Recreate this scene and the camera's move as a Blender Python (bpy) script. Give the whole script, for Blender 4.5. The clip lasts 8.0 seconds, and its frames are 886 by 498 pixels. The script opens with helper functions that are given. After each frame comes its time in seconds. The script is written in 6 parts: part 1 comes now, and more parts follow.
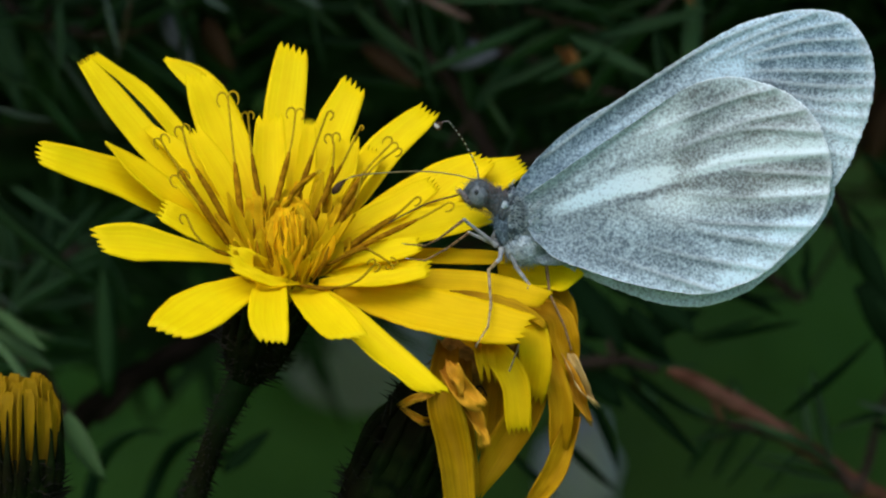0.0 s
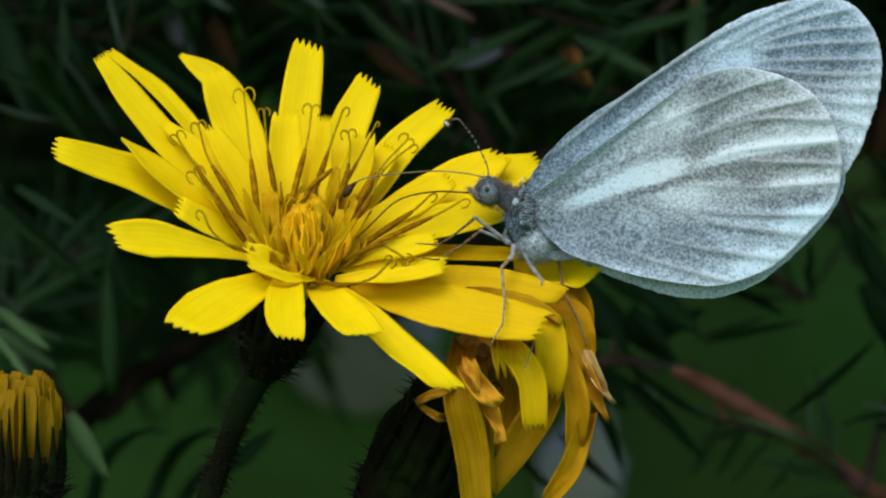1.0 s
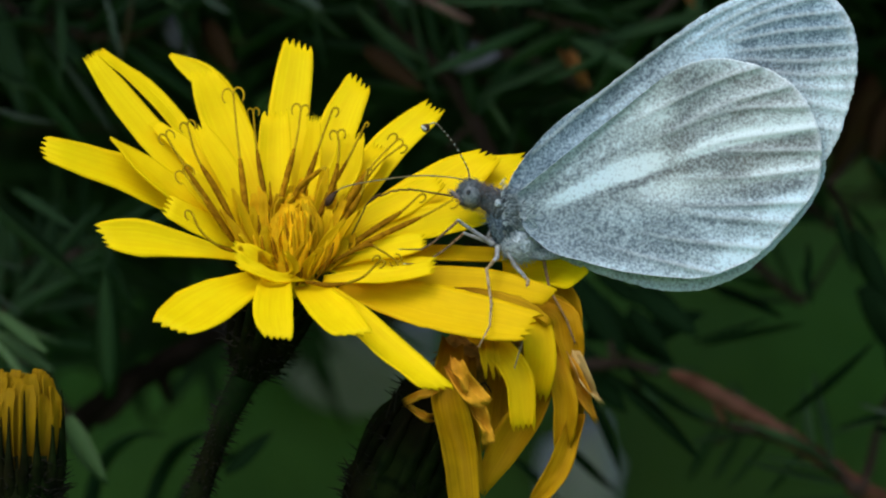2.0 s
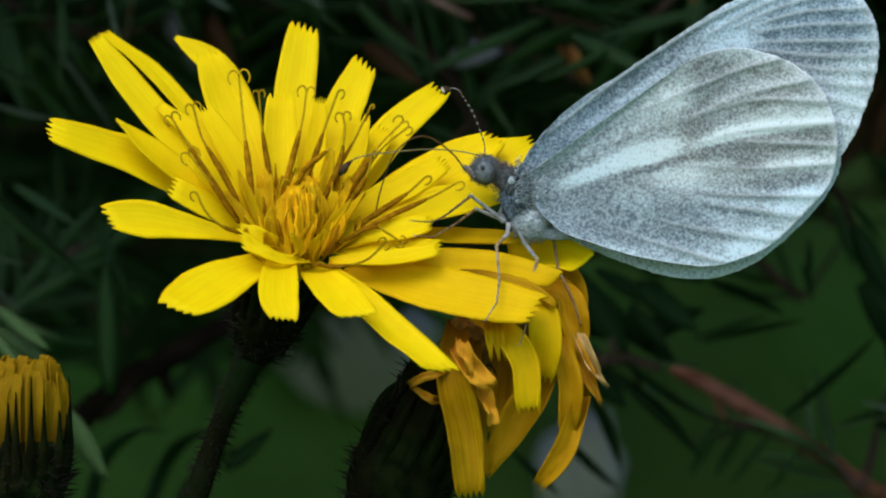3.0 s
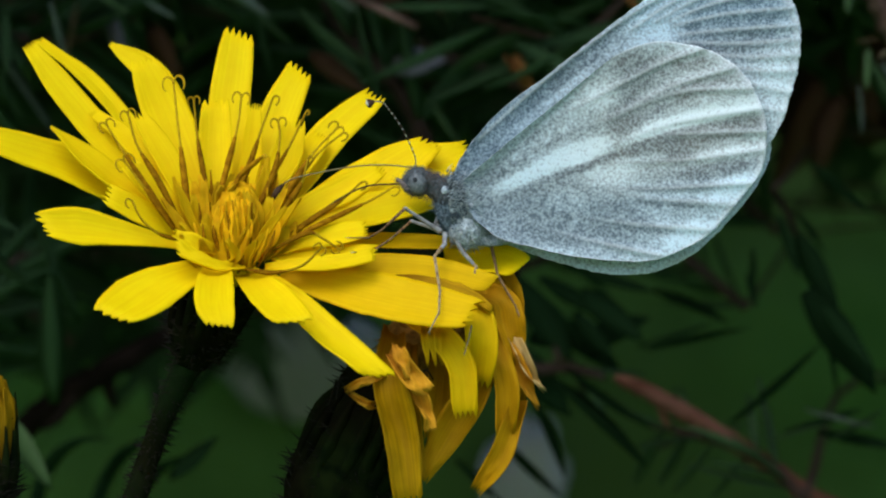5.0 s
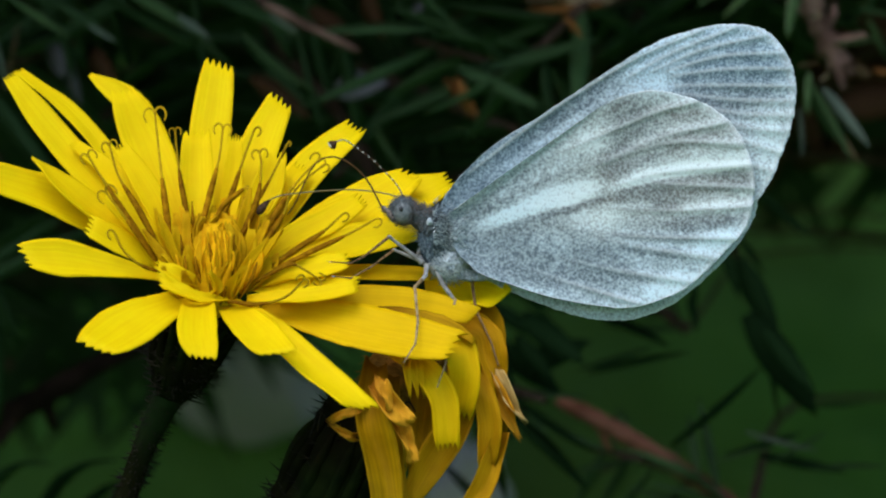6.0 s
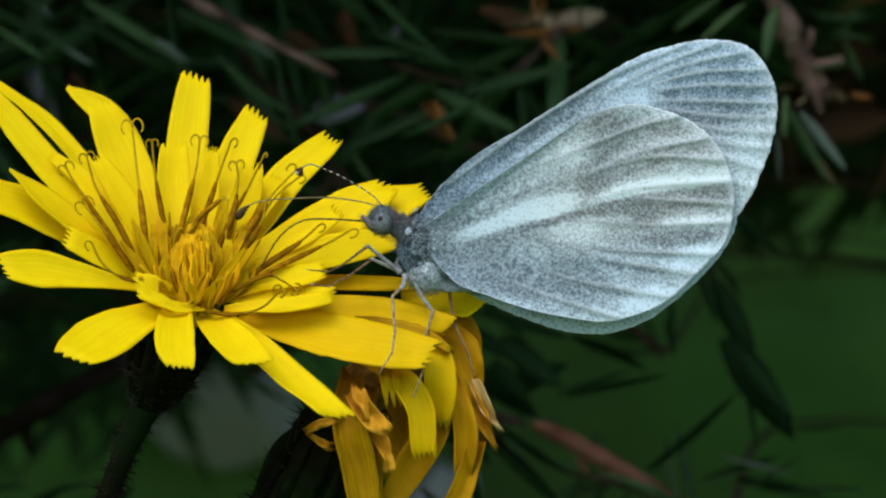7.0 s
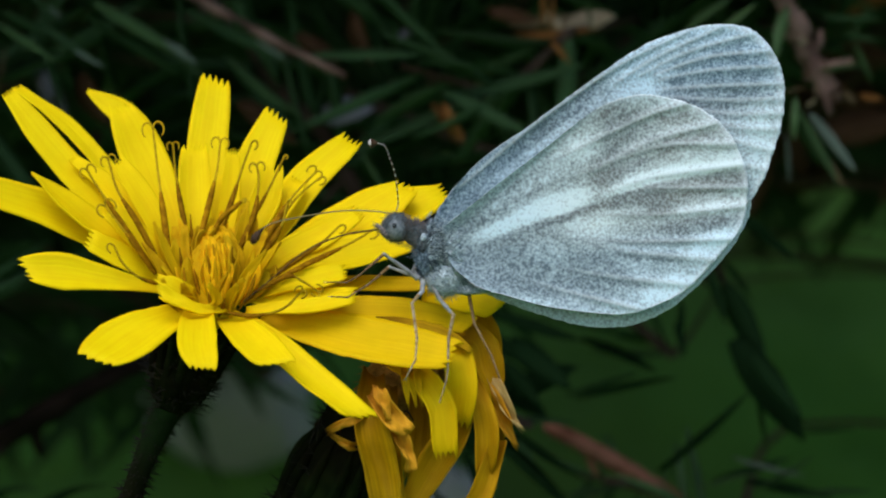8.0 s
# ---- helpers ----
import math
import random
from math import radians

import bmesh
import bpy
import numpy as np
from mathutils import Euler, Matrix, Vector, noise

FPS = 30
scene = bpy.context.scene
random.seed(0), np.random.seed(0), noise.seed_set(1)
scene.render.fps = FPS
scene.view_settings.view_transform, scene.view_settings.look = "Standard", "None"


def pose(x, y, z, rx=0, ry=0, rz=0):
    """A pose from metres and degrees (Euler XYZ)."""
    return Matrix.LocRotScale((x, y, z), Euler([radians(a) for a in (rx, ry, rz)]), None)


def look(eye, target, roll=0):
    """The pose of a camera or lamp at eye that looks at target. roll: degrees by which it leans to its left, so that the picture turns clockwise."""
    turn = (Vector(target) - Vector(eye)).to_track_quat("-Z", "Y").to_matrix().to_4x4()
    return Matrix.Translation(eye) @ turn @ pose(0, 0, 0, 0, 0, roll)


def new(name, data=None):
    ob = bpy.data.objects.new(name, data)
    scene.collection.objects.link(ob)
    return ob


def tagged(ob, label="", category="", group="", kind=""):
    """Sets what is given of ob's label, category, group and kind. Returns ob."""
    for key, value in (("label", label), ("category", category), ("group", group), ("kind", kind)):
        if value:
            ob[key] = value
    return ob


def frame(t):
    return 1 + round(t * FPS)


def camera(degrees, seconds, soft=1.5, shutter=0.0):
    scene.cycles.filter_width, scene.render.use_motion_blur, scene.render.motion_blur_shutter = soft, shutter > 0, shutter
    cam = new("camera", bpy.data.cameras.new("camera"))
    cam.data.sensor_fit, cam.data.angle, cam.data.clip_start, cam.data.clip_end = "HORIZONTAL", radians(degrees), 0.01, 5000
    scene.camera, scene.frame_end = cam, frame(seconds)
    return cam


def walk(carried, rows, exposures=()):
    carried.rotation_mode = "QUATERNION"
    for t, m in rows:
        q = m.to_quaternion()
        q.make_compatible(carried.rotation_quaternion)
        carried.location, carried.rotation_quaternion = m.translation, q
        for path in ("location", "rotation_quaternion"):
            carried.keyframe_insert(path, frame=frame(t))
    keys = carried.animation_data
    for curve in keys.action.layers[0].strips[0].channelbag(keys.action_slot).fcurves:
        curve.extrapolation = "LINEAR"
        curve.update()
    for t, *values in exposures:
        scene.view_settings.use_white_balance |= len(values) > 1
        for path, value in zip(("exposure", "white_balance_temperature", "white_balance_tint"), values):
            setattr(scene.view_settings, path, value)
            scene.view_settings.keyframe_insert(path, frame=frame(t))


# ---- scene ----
# camera: a long close-up lens that pans a little, on a stand 35 cm over the ground
cam = camera(15.6, 8.0, soft=2.2)
cam.data.dof.use_dof = True
cam.data.dof.focus_distance = 0.2
cam.data.dof.aperture_fstop = 75.0
walk(cam, [
    (0.0, pose(0, 0, 0.35, 90.000, 0, 0.000)),
    (0.5, pose(0, 0, 0.35, 90.000, 0, 0.115)),
    (1.0, pose(0, 0, 0.35, 89.995, 0, 0.065)),
    (1.5, pose(0, 0, 0.35, 90.065, 0, 0.025)),
    (3.0, pose(0, 0, 0.35, 89.975, 0, 0.040)),
    (3.5, pose(0, 0, 0.35, 90.005, 0, -0.055)),
    (4.0, pose(0, 0, 0.35, 90.000, 0, -0.285)),
    (5.3, pose(0, 0, 0.35, 90.175, 0, -1.241)),
    (5.5, pose(0, 0, 0.35, 90.215, 0, -1.471)),
    (6.0, pose(0, 0, 0.35, 90.541, 0, -1.981)),
    (6.5, pose(0, 0, 0.35, 90.831, 0, -2.301)),
    (7.0, pose(0, 0, 0.35, 90.961, 0, -2.381)),
    (7.5, pose(0, 0, 0.35, 90.941, 0, -2.311)),
    (8.0, pose(0, 0, 0.35, 90.991, 0, -2.211)),
])

# ---- light: bright overcast sky, soft sun high on the left ----
SUN_FROM = Vector((-0.30, -0.66, 1.0)).normalized()
world = bpy.data.worlds.new("overcast_sky")
scene.world = world
world.use_nodes = True
wn = world.node_tree.nodes
sky = wn.new("ShaderNodeTexSky")
sky.sky_type, sky.sun_disc = "NISHITA", False
sky.sun_elevation, sky.sun_rotation = math.asin(SUN_FROM.z), math.atan2(SUN_FROM.x, SUN_FROM.y)
world.node_tree.links.new(sky.outputs[0], wn["Background"].inputs[0])
wn["Background"].inputs[1].default_value = 0.125
sun = new("sun", bpy.data.lights.new("sun", "SUN"))
sun.data.energy, sun.data.angle, sun.data.color = 1.05, radians(40), (1.0, 0.97, 0.92)
sun.matrix_basis = look(SUN_FROM * 5, (0, 0, 0))
scene.view_settings.exposure = 0.93

# ---- helpers ----
STAGE = Vector((0, 0.2, 0.35))      # the middle of the subject; lengths round it are in millimetres


def mm(p):
    return Vector(p) * 0.001


def part(name, bm, material, parent, label="", smooth=True, at=None):
    """One mesh object under a thing or under a part. Meshes are built round STAGE, or round the joint that at gives."""
    me = bpy.data.meshes.new(name)
    bm.to_mesh(me)
    bm.free()
    for p in me.polygons:
        p.use_smooth = smooth
    for m in (material if isinstance(material, (list, tuple)) else [material]):
        me.materials.append(m)
    ob = new(name, me)
    ob.parent = parent
    if at is not None:
        ob.location = mm(at)
    elif parent is not None and parent.type == "EMPTY":
        ob.location = STAGE - parent.location
    if label:
        ob["label"] = label
    return ob


def thing(name, base, label, category, group="", kind=""):
    ob = new(name)
    ob.empty_display_size = 0.01
    ob.location = base
    return tagged(ob, label, category, group, kind)


def bend(pts, n):
    """n + 1 points on a smooth curve through the given ones."""
    pts = [Vector(p) for p in pts]
    if len(pts) == 2:
        return [pts[0].lerp(pts[1], i / n) for i in range(n + 1)]
    ext = [2 * pts[0] - pts[1]] + pts + [2 * pts[-1] - pts[-2]]
    out, k = [], len(pts) - 1
    for i in range(n + 1):
        s = min(i / n * k, k - 1e-6)
        j, f = int(s), s - int(s)
        a, b, c, d = ext[j:j + 4]
        out.append(0.5 * (2 * b + (c - a) * f + (2 * a - 5 * b + 4 * c - d) * f * f + (3 * b - a - 3 * c + d) * f ** 3))
    return out


def tube(bm, pts, radii, seg=8, n=12, rough=0.0, mat=0, flat=1.0):
    """A round, tapering rod along a smooth curve; lengths in millimetres."""
    line = bend(pts, n)
    side, rings = None, []
    for i, p in enumerate(line):
        d = (line[min(i + 1, n)] - line[max(i - 1, 0)]).normalized()
        if side is None:
            side = d.orthogonal().normalized()
        side = (side - d * side.dot(d)).normalized()
        up = d.cross(side)
        f = i / n * (len(radii) - 1)
        j = min(int(f), len(radii) - 2)
        r = radii[j] + (radii[j + 1] - radii[j]) * (f - j)
        ring = []
        for k in range(seg):
            a = 2 * math.pi * k / seg
            w = r * (1 + rough * noise.noise(p * 1.7 + Vector((k, 0, 0))))
            ring.append(bm.verts.new(mm(p + side * (math.cos(a) * w) + up * (math.sin(a) * w * flat))))
        rings.append(ring)
    for a, b in zip(rings, rings[1:]):
        for k in range(seg):
            bm.faces.new((a[k], a[(k + 1) % seg], b[(k + 1) % seg], b[k])).material_index = mat
    bm.faces.new(rings[0][::-1]).material_index = mat
    bm.faces.new(rings[-1]).material_index = mat


def spike(bm, p, d, length, r, mat=0):
    """A three-sided hair or bristle."""
    p, d = Vector(p), Vector(d).normalized()
    a = d.orthogonal().normalized()
    b = d.cross(a)
    base = [bm.verts.new(mm(p + (a * math.cos(t) + b * math.sin(t)) * r)) for t in (0, 2.1, 4.2)]
    tip = bm.verts.new(mm(p + d * length))
    for k in range(3):
        bm.faces.new((base[k], base[(k + 1) % 3], tip)).material_index = mat


def ball(bm, centre, radii, seg=20, rings=12, bump=0.0, scale=1.0):
    """An uneven ellipsoid in millimetres."""
    c = Vector(centre)
    grid = []
    for i in range(rings + 1):
        th = math.pi * i / rings
        row = []
        for k in range(seg):
            ph = 2 * math.pi * k / seg
            d = Vector((math.sin(th) * math.cos(ph), math.sin(th) * math.sin(ph), math.cos(th)))
            w = 1 + bump * noise.noise(d * scale + c)
            row.append(Vector((d.x * radii[0], d.y * radii[1], d.z * radii[2])) * w + c)
        grid.append([bm.verts.new(mm(row[0]))] * seg if i in (0, rings) else [bm.verts.new(mm(v)) for v in row])
    for i in range(rings):
        for k in range(seg):
            q = [grid[i][k], grid[i + 1][k], grid[i + 1][(k + 1) % seg], grid[i][(k + 1) % seg]]
            q = [v for j, v in enumerate(q) if v not in q[:j]]
            if len(q) > 2:
                bm.faces.new(q)


# ---- materials ----
def material(name, rough=0.6, spec=0.3):
    m = bpy.data.materials.new(name)
    m.use_nodes = True
    b = m.node_tree.nodes["Principled BSDF"]
    b.inputs["Roughness"].default_value, b.inputs["Specular IOR Level"].default_value = rough, spec
    return m, m.node_tree.nodes, m.node_tree.links, b


def coords(nodes, links, kind="Object", scale=(1, 1, 1)):
    tc, mp = nodes.new("ShaderNodeTexCoord"), nodes.new("ShaderNodeMapping")
    mp.inputs["Scale"].default_value = scale
    links.new(tc.outputs[kind], mp.inputs[0])
    return mp.outputs[0]


def noise_fac(nodes, links, vec, scale, detail=3.0, low=0.35, high=0.65):
    n, r = nodes.new("ShaderNodeTexNoise"), nodes.new("ShaderNodeMapRange")
    n.inputs["Scale"].default_value, n.inputs["Detail"].default_value = scale, detail
    r.inputs[1].default_value, r.inputs[2].default_value = low, high
    links.new(vec, n.inputs["Vector"])
    links.new(n.outputs[0], r.inputs[0])
    return r.outputs[0]


def mix(nodes, links, fac, a, b):
    x = nodes.new("ShaderNodeMix")
    x.data_type = "RGBA"
    for sock, v in ((x.inputs[0], fac), (x.inputs[6], a), (x.inputs[7], b)):
        if isinstance(v, (int, float)):
            sock.default_value = v
        elif isinstance(v, tuple):
            sock.default_value = (*v, 1)
        else:
            links.new(v, sock)
    return x.outputs[2]


def calc(nodes, links, op, a, b):
    x = nodes.new("ShaderNodeMath")
    x.operation, x.use_clamp = op, True
    for sock, v in zip(x.inputs, (a, b)):
        if isinstance(v, (int, float)):
            sock.default_value = v
        else:
            links.new(v, sock)
    return x.outputs[0]


def bump(nodes, links, bsdf, height, strength, distance):
    b = nodes.new("ShaderNodeBump")
    b.inputs["Strength"].default_value, b.inputs["Distance"].default_value = strength, distance
    links.new(height, b.inputs["Height"])
    links.new(b.outputs[0], bsdf.inputs["Normal"])


def speckled(name, a, b, scale, rough=0.6, spec=0.3, detail=4.0, relief=0.0, c=None, big=0.0, stretch=(1, 1, 1), through_light=0.0):
    """Two colours in a fine grain, a third in large stains; scales in 1/m."""
    m, nodes, links, bsdf = material(name, rough, spec)
    vec = coords(nodes, links, "Object", stretch)
    fine = noise_fac(nodes, links, vec, scale, detail)
    col = mix(nodes, links, fine, a, b)
    if c:
        col = mix(nodes, links, noise_fac(nodes, links, vec, big, 2.0, 0.42, 0.7), col, c)
    info = nodes.new("ShaderNodeObjectInfo")
    hsv = nodes.new("ShaderNodeHueSaturation")
    rng = nodes.new("ShaderNodeMapRange")
    rng.inputs[3].default_value, rng.inputs[4].default_value = 0.75, 1.25
    links.new(info.outputs["Random"], rng.inputs[0])
    links.new(rng.outputs[0], hsv.inputs["Value"])
    links.new(col, hsv.inputs["Color"])
    links.new(hsv.outputs[0], bsdf.inputs["Base Color"])
    if relief:
        bump(nodes, links, bsdf, fine, 0.6, relief)
    if through_light:
        tr, sh = nodes.new("ShaderNodeBsdfTranslucent"), nodes.new("ShaderNodeMixShader")
        links.new(hsv.outputs[0], tr.inputs[0])
        sh.inputs[0].default_value = through_light
        links.new(bsdf.outputs[0], sh.inputs[1])
        links.new(tr.outputs[0], sh.inputs[2])
        links.new(sh.outputs[0], nodes["Material Output"].inputs[0])
    return m


def petal_material(name, base, tip, streak, through_light=0.36):
    """Ligule: streaks along its length, a deeper tone at its foot; lets light through."""
    m, nodes, links, bsdf = material(name, 0.6, 0.08)
    uv = coords(nodes, links, "UV", (26, 1.6, 1))
    flat = nodes.new("ShaderNodeSeparateXYZ")
    links.new(coords(nodes, links, "UV"), flat.inputs[0])
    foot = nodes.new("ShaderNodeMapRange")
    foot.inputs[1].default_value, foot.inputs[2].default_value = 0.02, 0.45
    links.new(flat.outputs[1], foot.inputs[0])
    info = nodes.new("ShaderNodeObjectInfo")
    shift = nodes.new("ShaderNodeVectorMath")
    links.new(uv, shift.inputs[0])
    links.new(info.outputs["Random"], shift.inputs[1])
    lines = noise_fac(nodes, links, shift.outputs[0], 1.0, 3.0, 0.3, 0.75)
    grain = noise_fac(nodes, links, coords(nodes, links, "Object"), 900.0, 4.0, 0.4, 0.75)
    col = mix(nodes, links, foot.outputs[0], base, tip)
    col = mix(nodes, links, calc(nodes, links, "MULTIPLY", lines, 0.65), col, streak)
    col = mix(nodes, links, calc(nodes, links, "MULTIPLY", grain, 0.3), col, streak)
    links.new(col, bsdf.inputs["Base Color"])
    bump(nodes, links, bsdf, lines, 0.25, 0.00008)
    tr, sh = nodes.new("ShaderNodeBsdfTranslucent"), nodes.new("ShaderNodeMixShader")
    links.new(col, tr.inputs[0])
    sh.inputs[0].default_value = through_light
    links.new(bsdf.outputs[0], sh.inputs[1])
    links.new(tr.outputs[0], sh.inputs[2])
    links.new(sh.outputs[0], nodes["Material Output"].inputs[0])
    return m


def wing_material(name, pale, grey, dark, blue, ridge=(0.80, 0.85, 0.86)):
    """Powdered wing scales: pale ground, dark scales strewn by the wing's own pattern, pale veins."""
    m, nodes, links, bsdf = material(name, 0.75, 0.15)
    vec = coords(nodes, links, "Object")
    smoke, vein, cold = nodes.new("ShaderNodeAttribute"), nodes.new("ShaderNodeAttribute"), nodes.new("ShaderNodeAttribute")
    smoke.attribute_name, vein.attribute_name, cold.attribute_name = "smoke", "vein", "cold"
    fine = noise_fac(nodes, links, vec, 5800.0, 3.0, 0.26, 0.74)
    soft = noise_fac(nodes, links, vec, 1500.0, 3.0, 0.3, 0.7)
    wide = noise_fac(nodes, links, vec, 260.0, 2.0, 0.4, 0.6)
    level = nodes.new("ShaderNodeMath")
    level.operation = "MULTIPLY_ADD"
    links.new(soft, level.inputs[0])
    level.inputs[1].default_value = 0.2
    links.new(smoke.outputs["Fac"], level.inputs[2])
    gap = nodes.new("ShaderNodeMath")
    gap.operation = "SUBTRACT"
    links.new(level.outputs[0], gap.inputs[0])
    links.new(fine, gap.inputs[1])
    hit = nodes.new("ShaderNodeMapRange")
    hit.inputs[1].default_value, hit.inputs[2].default_value = -0.36, 0.62
    links.new(gap.outputs[0], hit.inputs[0])
    scale_col = mix(nodes, links, calc(nodes, links, "MULTIPLY", wide, 0.4), dark, blue)
    scale_col = mix(nodes, links, cold.outputs["Fac"], scale_col, blue)
    pale = mix(nodes, links, cold.outputs["Fac"], pale, tuple(c * k for c, k in zip(pale, (0.90, 0.98, 1.06))))
    body = mix(nodes, links, calc(nodes, links, "MULTIPLY", smoke.outputs["Fac"], 0.6), pale, grey)
    col = mix(nodes, links, calc(nodes, links, "MULTIPLY", hit.outputs[0], 0.9), body, scale_col)
    col = mix(nodes, links, calc(nodes, links, "MULTIPLY", vein.outputs["Fac"], 0.45), col, ridge)
    links.new(col, bsdf.inputs["Base Color"])
    bump(nodes, links, bsdf, fine, 0.3, 0.00005)
    tr, sh = nodes.new("ShaderNodeBsdfTranslucent"), nodes.new("ShaderNodeMixShader")
    links.new(col, tr.inputs[0])
    sh.inputs[0].default_value = 0.2
    links.new(bsdf.outputs[0], sh.inputs[1])
    links.new(tr.outputs[0], sh.inputs[2])
    links.new(sh.outputs[0], nodes["Material Output"].inputs[0])
    return m


M_PETAL = petal_material("petal_yellow", (0.95, 0.665, 0.002), (0.985, 0.78, 0.002), (0.88, 0.61, 0.002))
M_PETAL_AGED_SHADED = petal_material("petal_aged_shaded", (0.80, 0.48, 0.002), (0.93, 0.64, 0.002), (0.78, 0.48, 0.002))
M_PETAL_BROWN = petal_material("petal_browned", (0.28, 0.12, 0.002), (0.68, 0.395, 0.003), (0.28, 0.125, 0.002))
M_PETAL_OLD = petal_material("petal_wilting", (0.42, 0.20, 0.003), (0.66, 0.365, 0.003), (0.42, 0.18, 0.003))
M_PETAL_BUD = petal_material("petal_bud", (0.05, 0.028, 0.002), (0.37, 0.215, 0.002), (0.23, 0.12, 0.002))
M_PETAL_WARM = petal_material("petal_fading_shaded", (0.66, 0.37, 0.002), (0.86, 0.575, 0.002), (0.64, 0.37, 0.002))
M_PETAL_DRY = petal_material("petal_dried", (0.40, 0.15, 0.008), (0.84, 0.42, 0.02), (0.34, 0.13, 0.01), 0.2)
M_PETAL_STRAW = petal_material("petal_straw", (0.45, 0.27, 0.06), (0.72, 0.52, 0.20), (0.35, 0.20, 0.06), 0.15)
M_FLORET = speckled("floret_orange", (0.78, 0.43, 0.003), (0.92, 0.58, 0.004), 1800, 0.7, 0.1, through_light=0.35)
M_ANTHER = speckled("anther_brown", (0.17, 0.070, 0.001), (0.32, 0.15, 0.002), 2500, 0.7, 0.04)
M_STYLE = speckled("style_olive", (0.32, 0.19, 0.005), (0.46, 0.29, 0.008), 2500, 0.7, 0.04)
M_DRIED = speckled("dried_brown", (0.10, 0.048, 0.009), (0.28, 0.135, 0.026), 1500, 0.85, 0.05)
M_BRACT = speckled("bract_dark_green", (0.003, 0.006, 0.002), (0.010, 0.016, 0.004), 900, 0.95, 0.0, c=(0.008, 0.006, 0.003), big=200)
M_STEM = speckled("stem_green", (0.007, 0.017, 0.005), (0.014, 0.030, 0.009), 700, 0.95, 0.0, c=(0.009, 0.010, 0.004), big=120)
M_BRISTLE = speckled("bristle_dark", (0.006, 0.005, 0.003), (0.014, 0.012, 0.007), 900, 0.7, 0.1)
M_WING = wing_material("wing_scales", (0.75, 0.855, 0.85), (0.385, 0.44, 0.435), (0.128, 0.126, 0.112), (0.090, 0.125, 0.150))
M_WING_BLUE = wing_material("forewing_scales", (0.73, 0.865, 0.895), (0.33, 0.44, 0.50), (0.085, 0.10, 0.11), (0.065, 0.115, 0.155))
M_FUR = speckled("fur_grey", (0.06, 0.085, 0.11), (0.25, 0.33, 0.39), 6500, 0.85, 0.1, relief=0.0002)
M_FUR_BROWN = speckled("fur_brown", (0.07, 0.058, 0.052), (0.20, 0.17, 0.155), 6500, 0.85, 0.08)
M_FUR_LIGHT = speckled("fur_light", (0.40, 0.47, 0.49), (0.66, 0.75, 0.76), 6500, 0.85, 0.08)
M_FUR_DARK = speckled("fur_dark", (0.035, 0.042, 0.045), (0.13, 0.155, 0.165), 6500, 0.85, 0.08, relief=0.0002)
M_FUR_PALE = speckled("fur_pale", (0.22, 0.26, 0.28), (0.46, 0.53, 0.56), 6500, 0.85, 0.1, relief=0.0002)
M_EYE = speckled("eye_grey", (0.085, 0.10, 0.105), (0.17, 0.19, 0.195), 6000, 0.45, 0.25)
M_PUPIL = speckled("eye_spot", (0.01, 0.01, 0.012), (0.02, 0.02, 0.022), 6000, 0.2, 0.5)
M_PROBOSCIS = speckled("feeding_tube_brown", (0.05, 0.026, 0.010), (0.10, 0.055, 0.02), 3000, 0.6, 0.1)
M_LEG_SILVER = speckled("leg_silver", (0.16, 0.16, 0.15), (0.32, 0.33, 0.32), 3000, 0.7, 0.1)
M_LEG = speckled("leg_pale", (0.21, 0.15, 0.07), (0.37, 0.28, 0.15), 3000, 0.7, 0.08)
M_LEG_DARK = speckled("leg_brown", (0.13, 0.075, 0.03), (0.25, 0.155, 0.07), 3000, 0.7, 0.08)
M_ANT = speckled("antenna_black", (0.035, 0.018, 0.009), (0.075, 0.042, 0.022), 3000, 0.6, 0.1)
M_ANT_MID = speckled("antenna_beige", (0.17, 0.135, 0.055), (0.27, 0.22, 0.10), 3000, 0.6, 0.2)
M_ANT_PALE = speckled("antenna_white", (0.45, 0.43, 0.40), (0.60, 0.58, 0.54), 3000, 0.6, 0.3)
# one needle green in plain, lit and dim copies: the light is in the colour
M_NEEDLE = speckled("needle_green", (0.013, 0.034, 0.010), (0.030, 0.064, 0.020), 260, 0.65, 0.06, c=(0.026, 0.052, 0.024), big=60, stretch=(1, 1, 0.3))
M_NEEDLE_LIT = speckled("needle_lit_green", (0.024, 0.050, 0.017), (0.052, 0.094, 0.033), 260, 0.65, 0.06)
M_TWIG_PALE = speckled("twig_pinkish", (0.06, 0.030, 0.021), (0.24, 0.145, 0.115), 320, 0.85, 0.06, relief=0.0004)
M_NEEDLE_DIM = speckled("needle_dim_green", (0.011, 0.030, 0.009), (0.022, 0.048, 0.014), 260, 0.7, 0.04)
M_NEEDLE_PALE = speckled("needle_greyed", (0.07, 0.095, 0.07), (0.125, 0.155, 0.12), 300, 0.65, 0.1)
M_LEAF = speckled("leaf_light_green", (0.065, 0.125, 0.035), (0.105, 0.185, 0.06), 260, 0.65, 0.08, c=(0.14, 0.20, 0.11), big=120)
M_NEEDLE_STRAW = speckled("needle_straw", (0.08, 0.055, 0.026), (0.15, 0.11, 0.055), 300, 0.8, 0.05)
M_RUST = speckled("litter_rust", (0.030, 0.013, 0.007), (0.075, 0.034, 0.017), 120, 0.85, 0.04, c=(0.05, 0.03, 0.015), big=30)
M_BEIGE = speckled("litter_beige", (0.22, 0.165, 0.10), (0.36, 0.29, 0.19), 160, 0.8, 0.05)
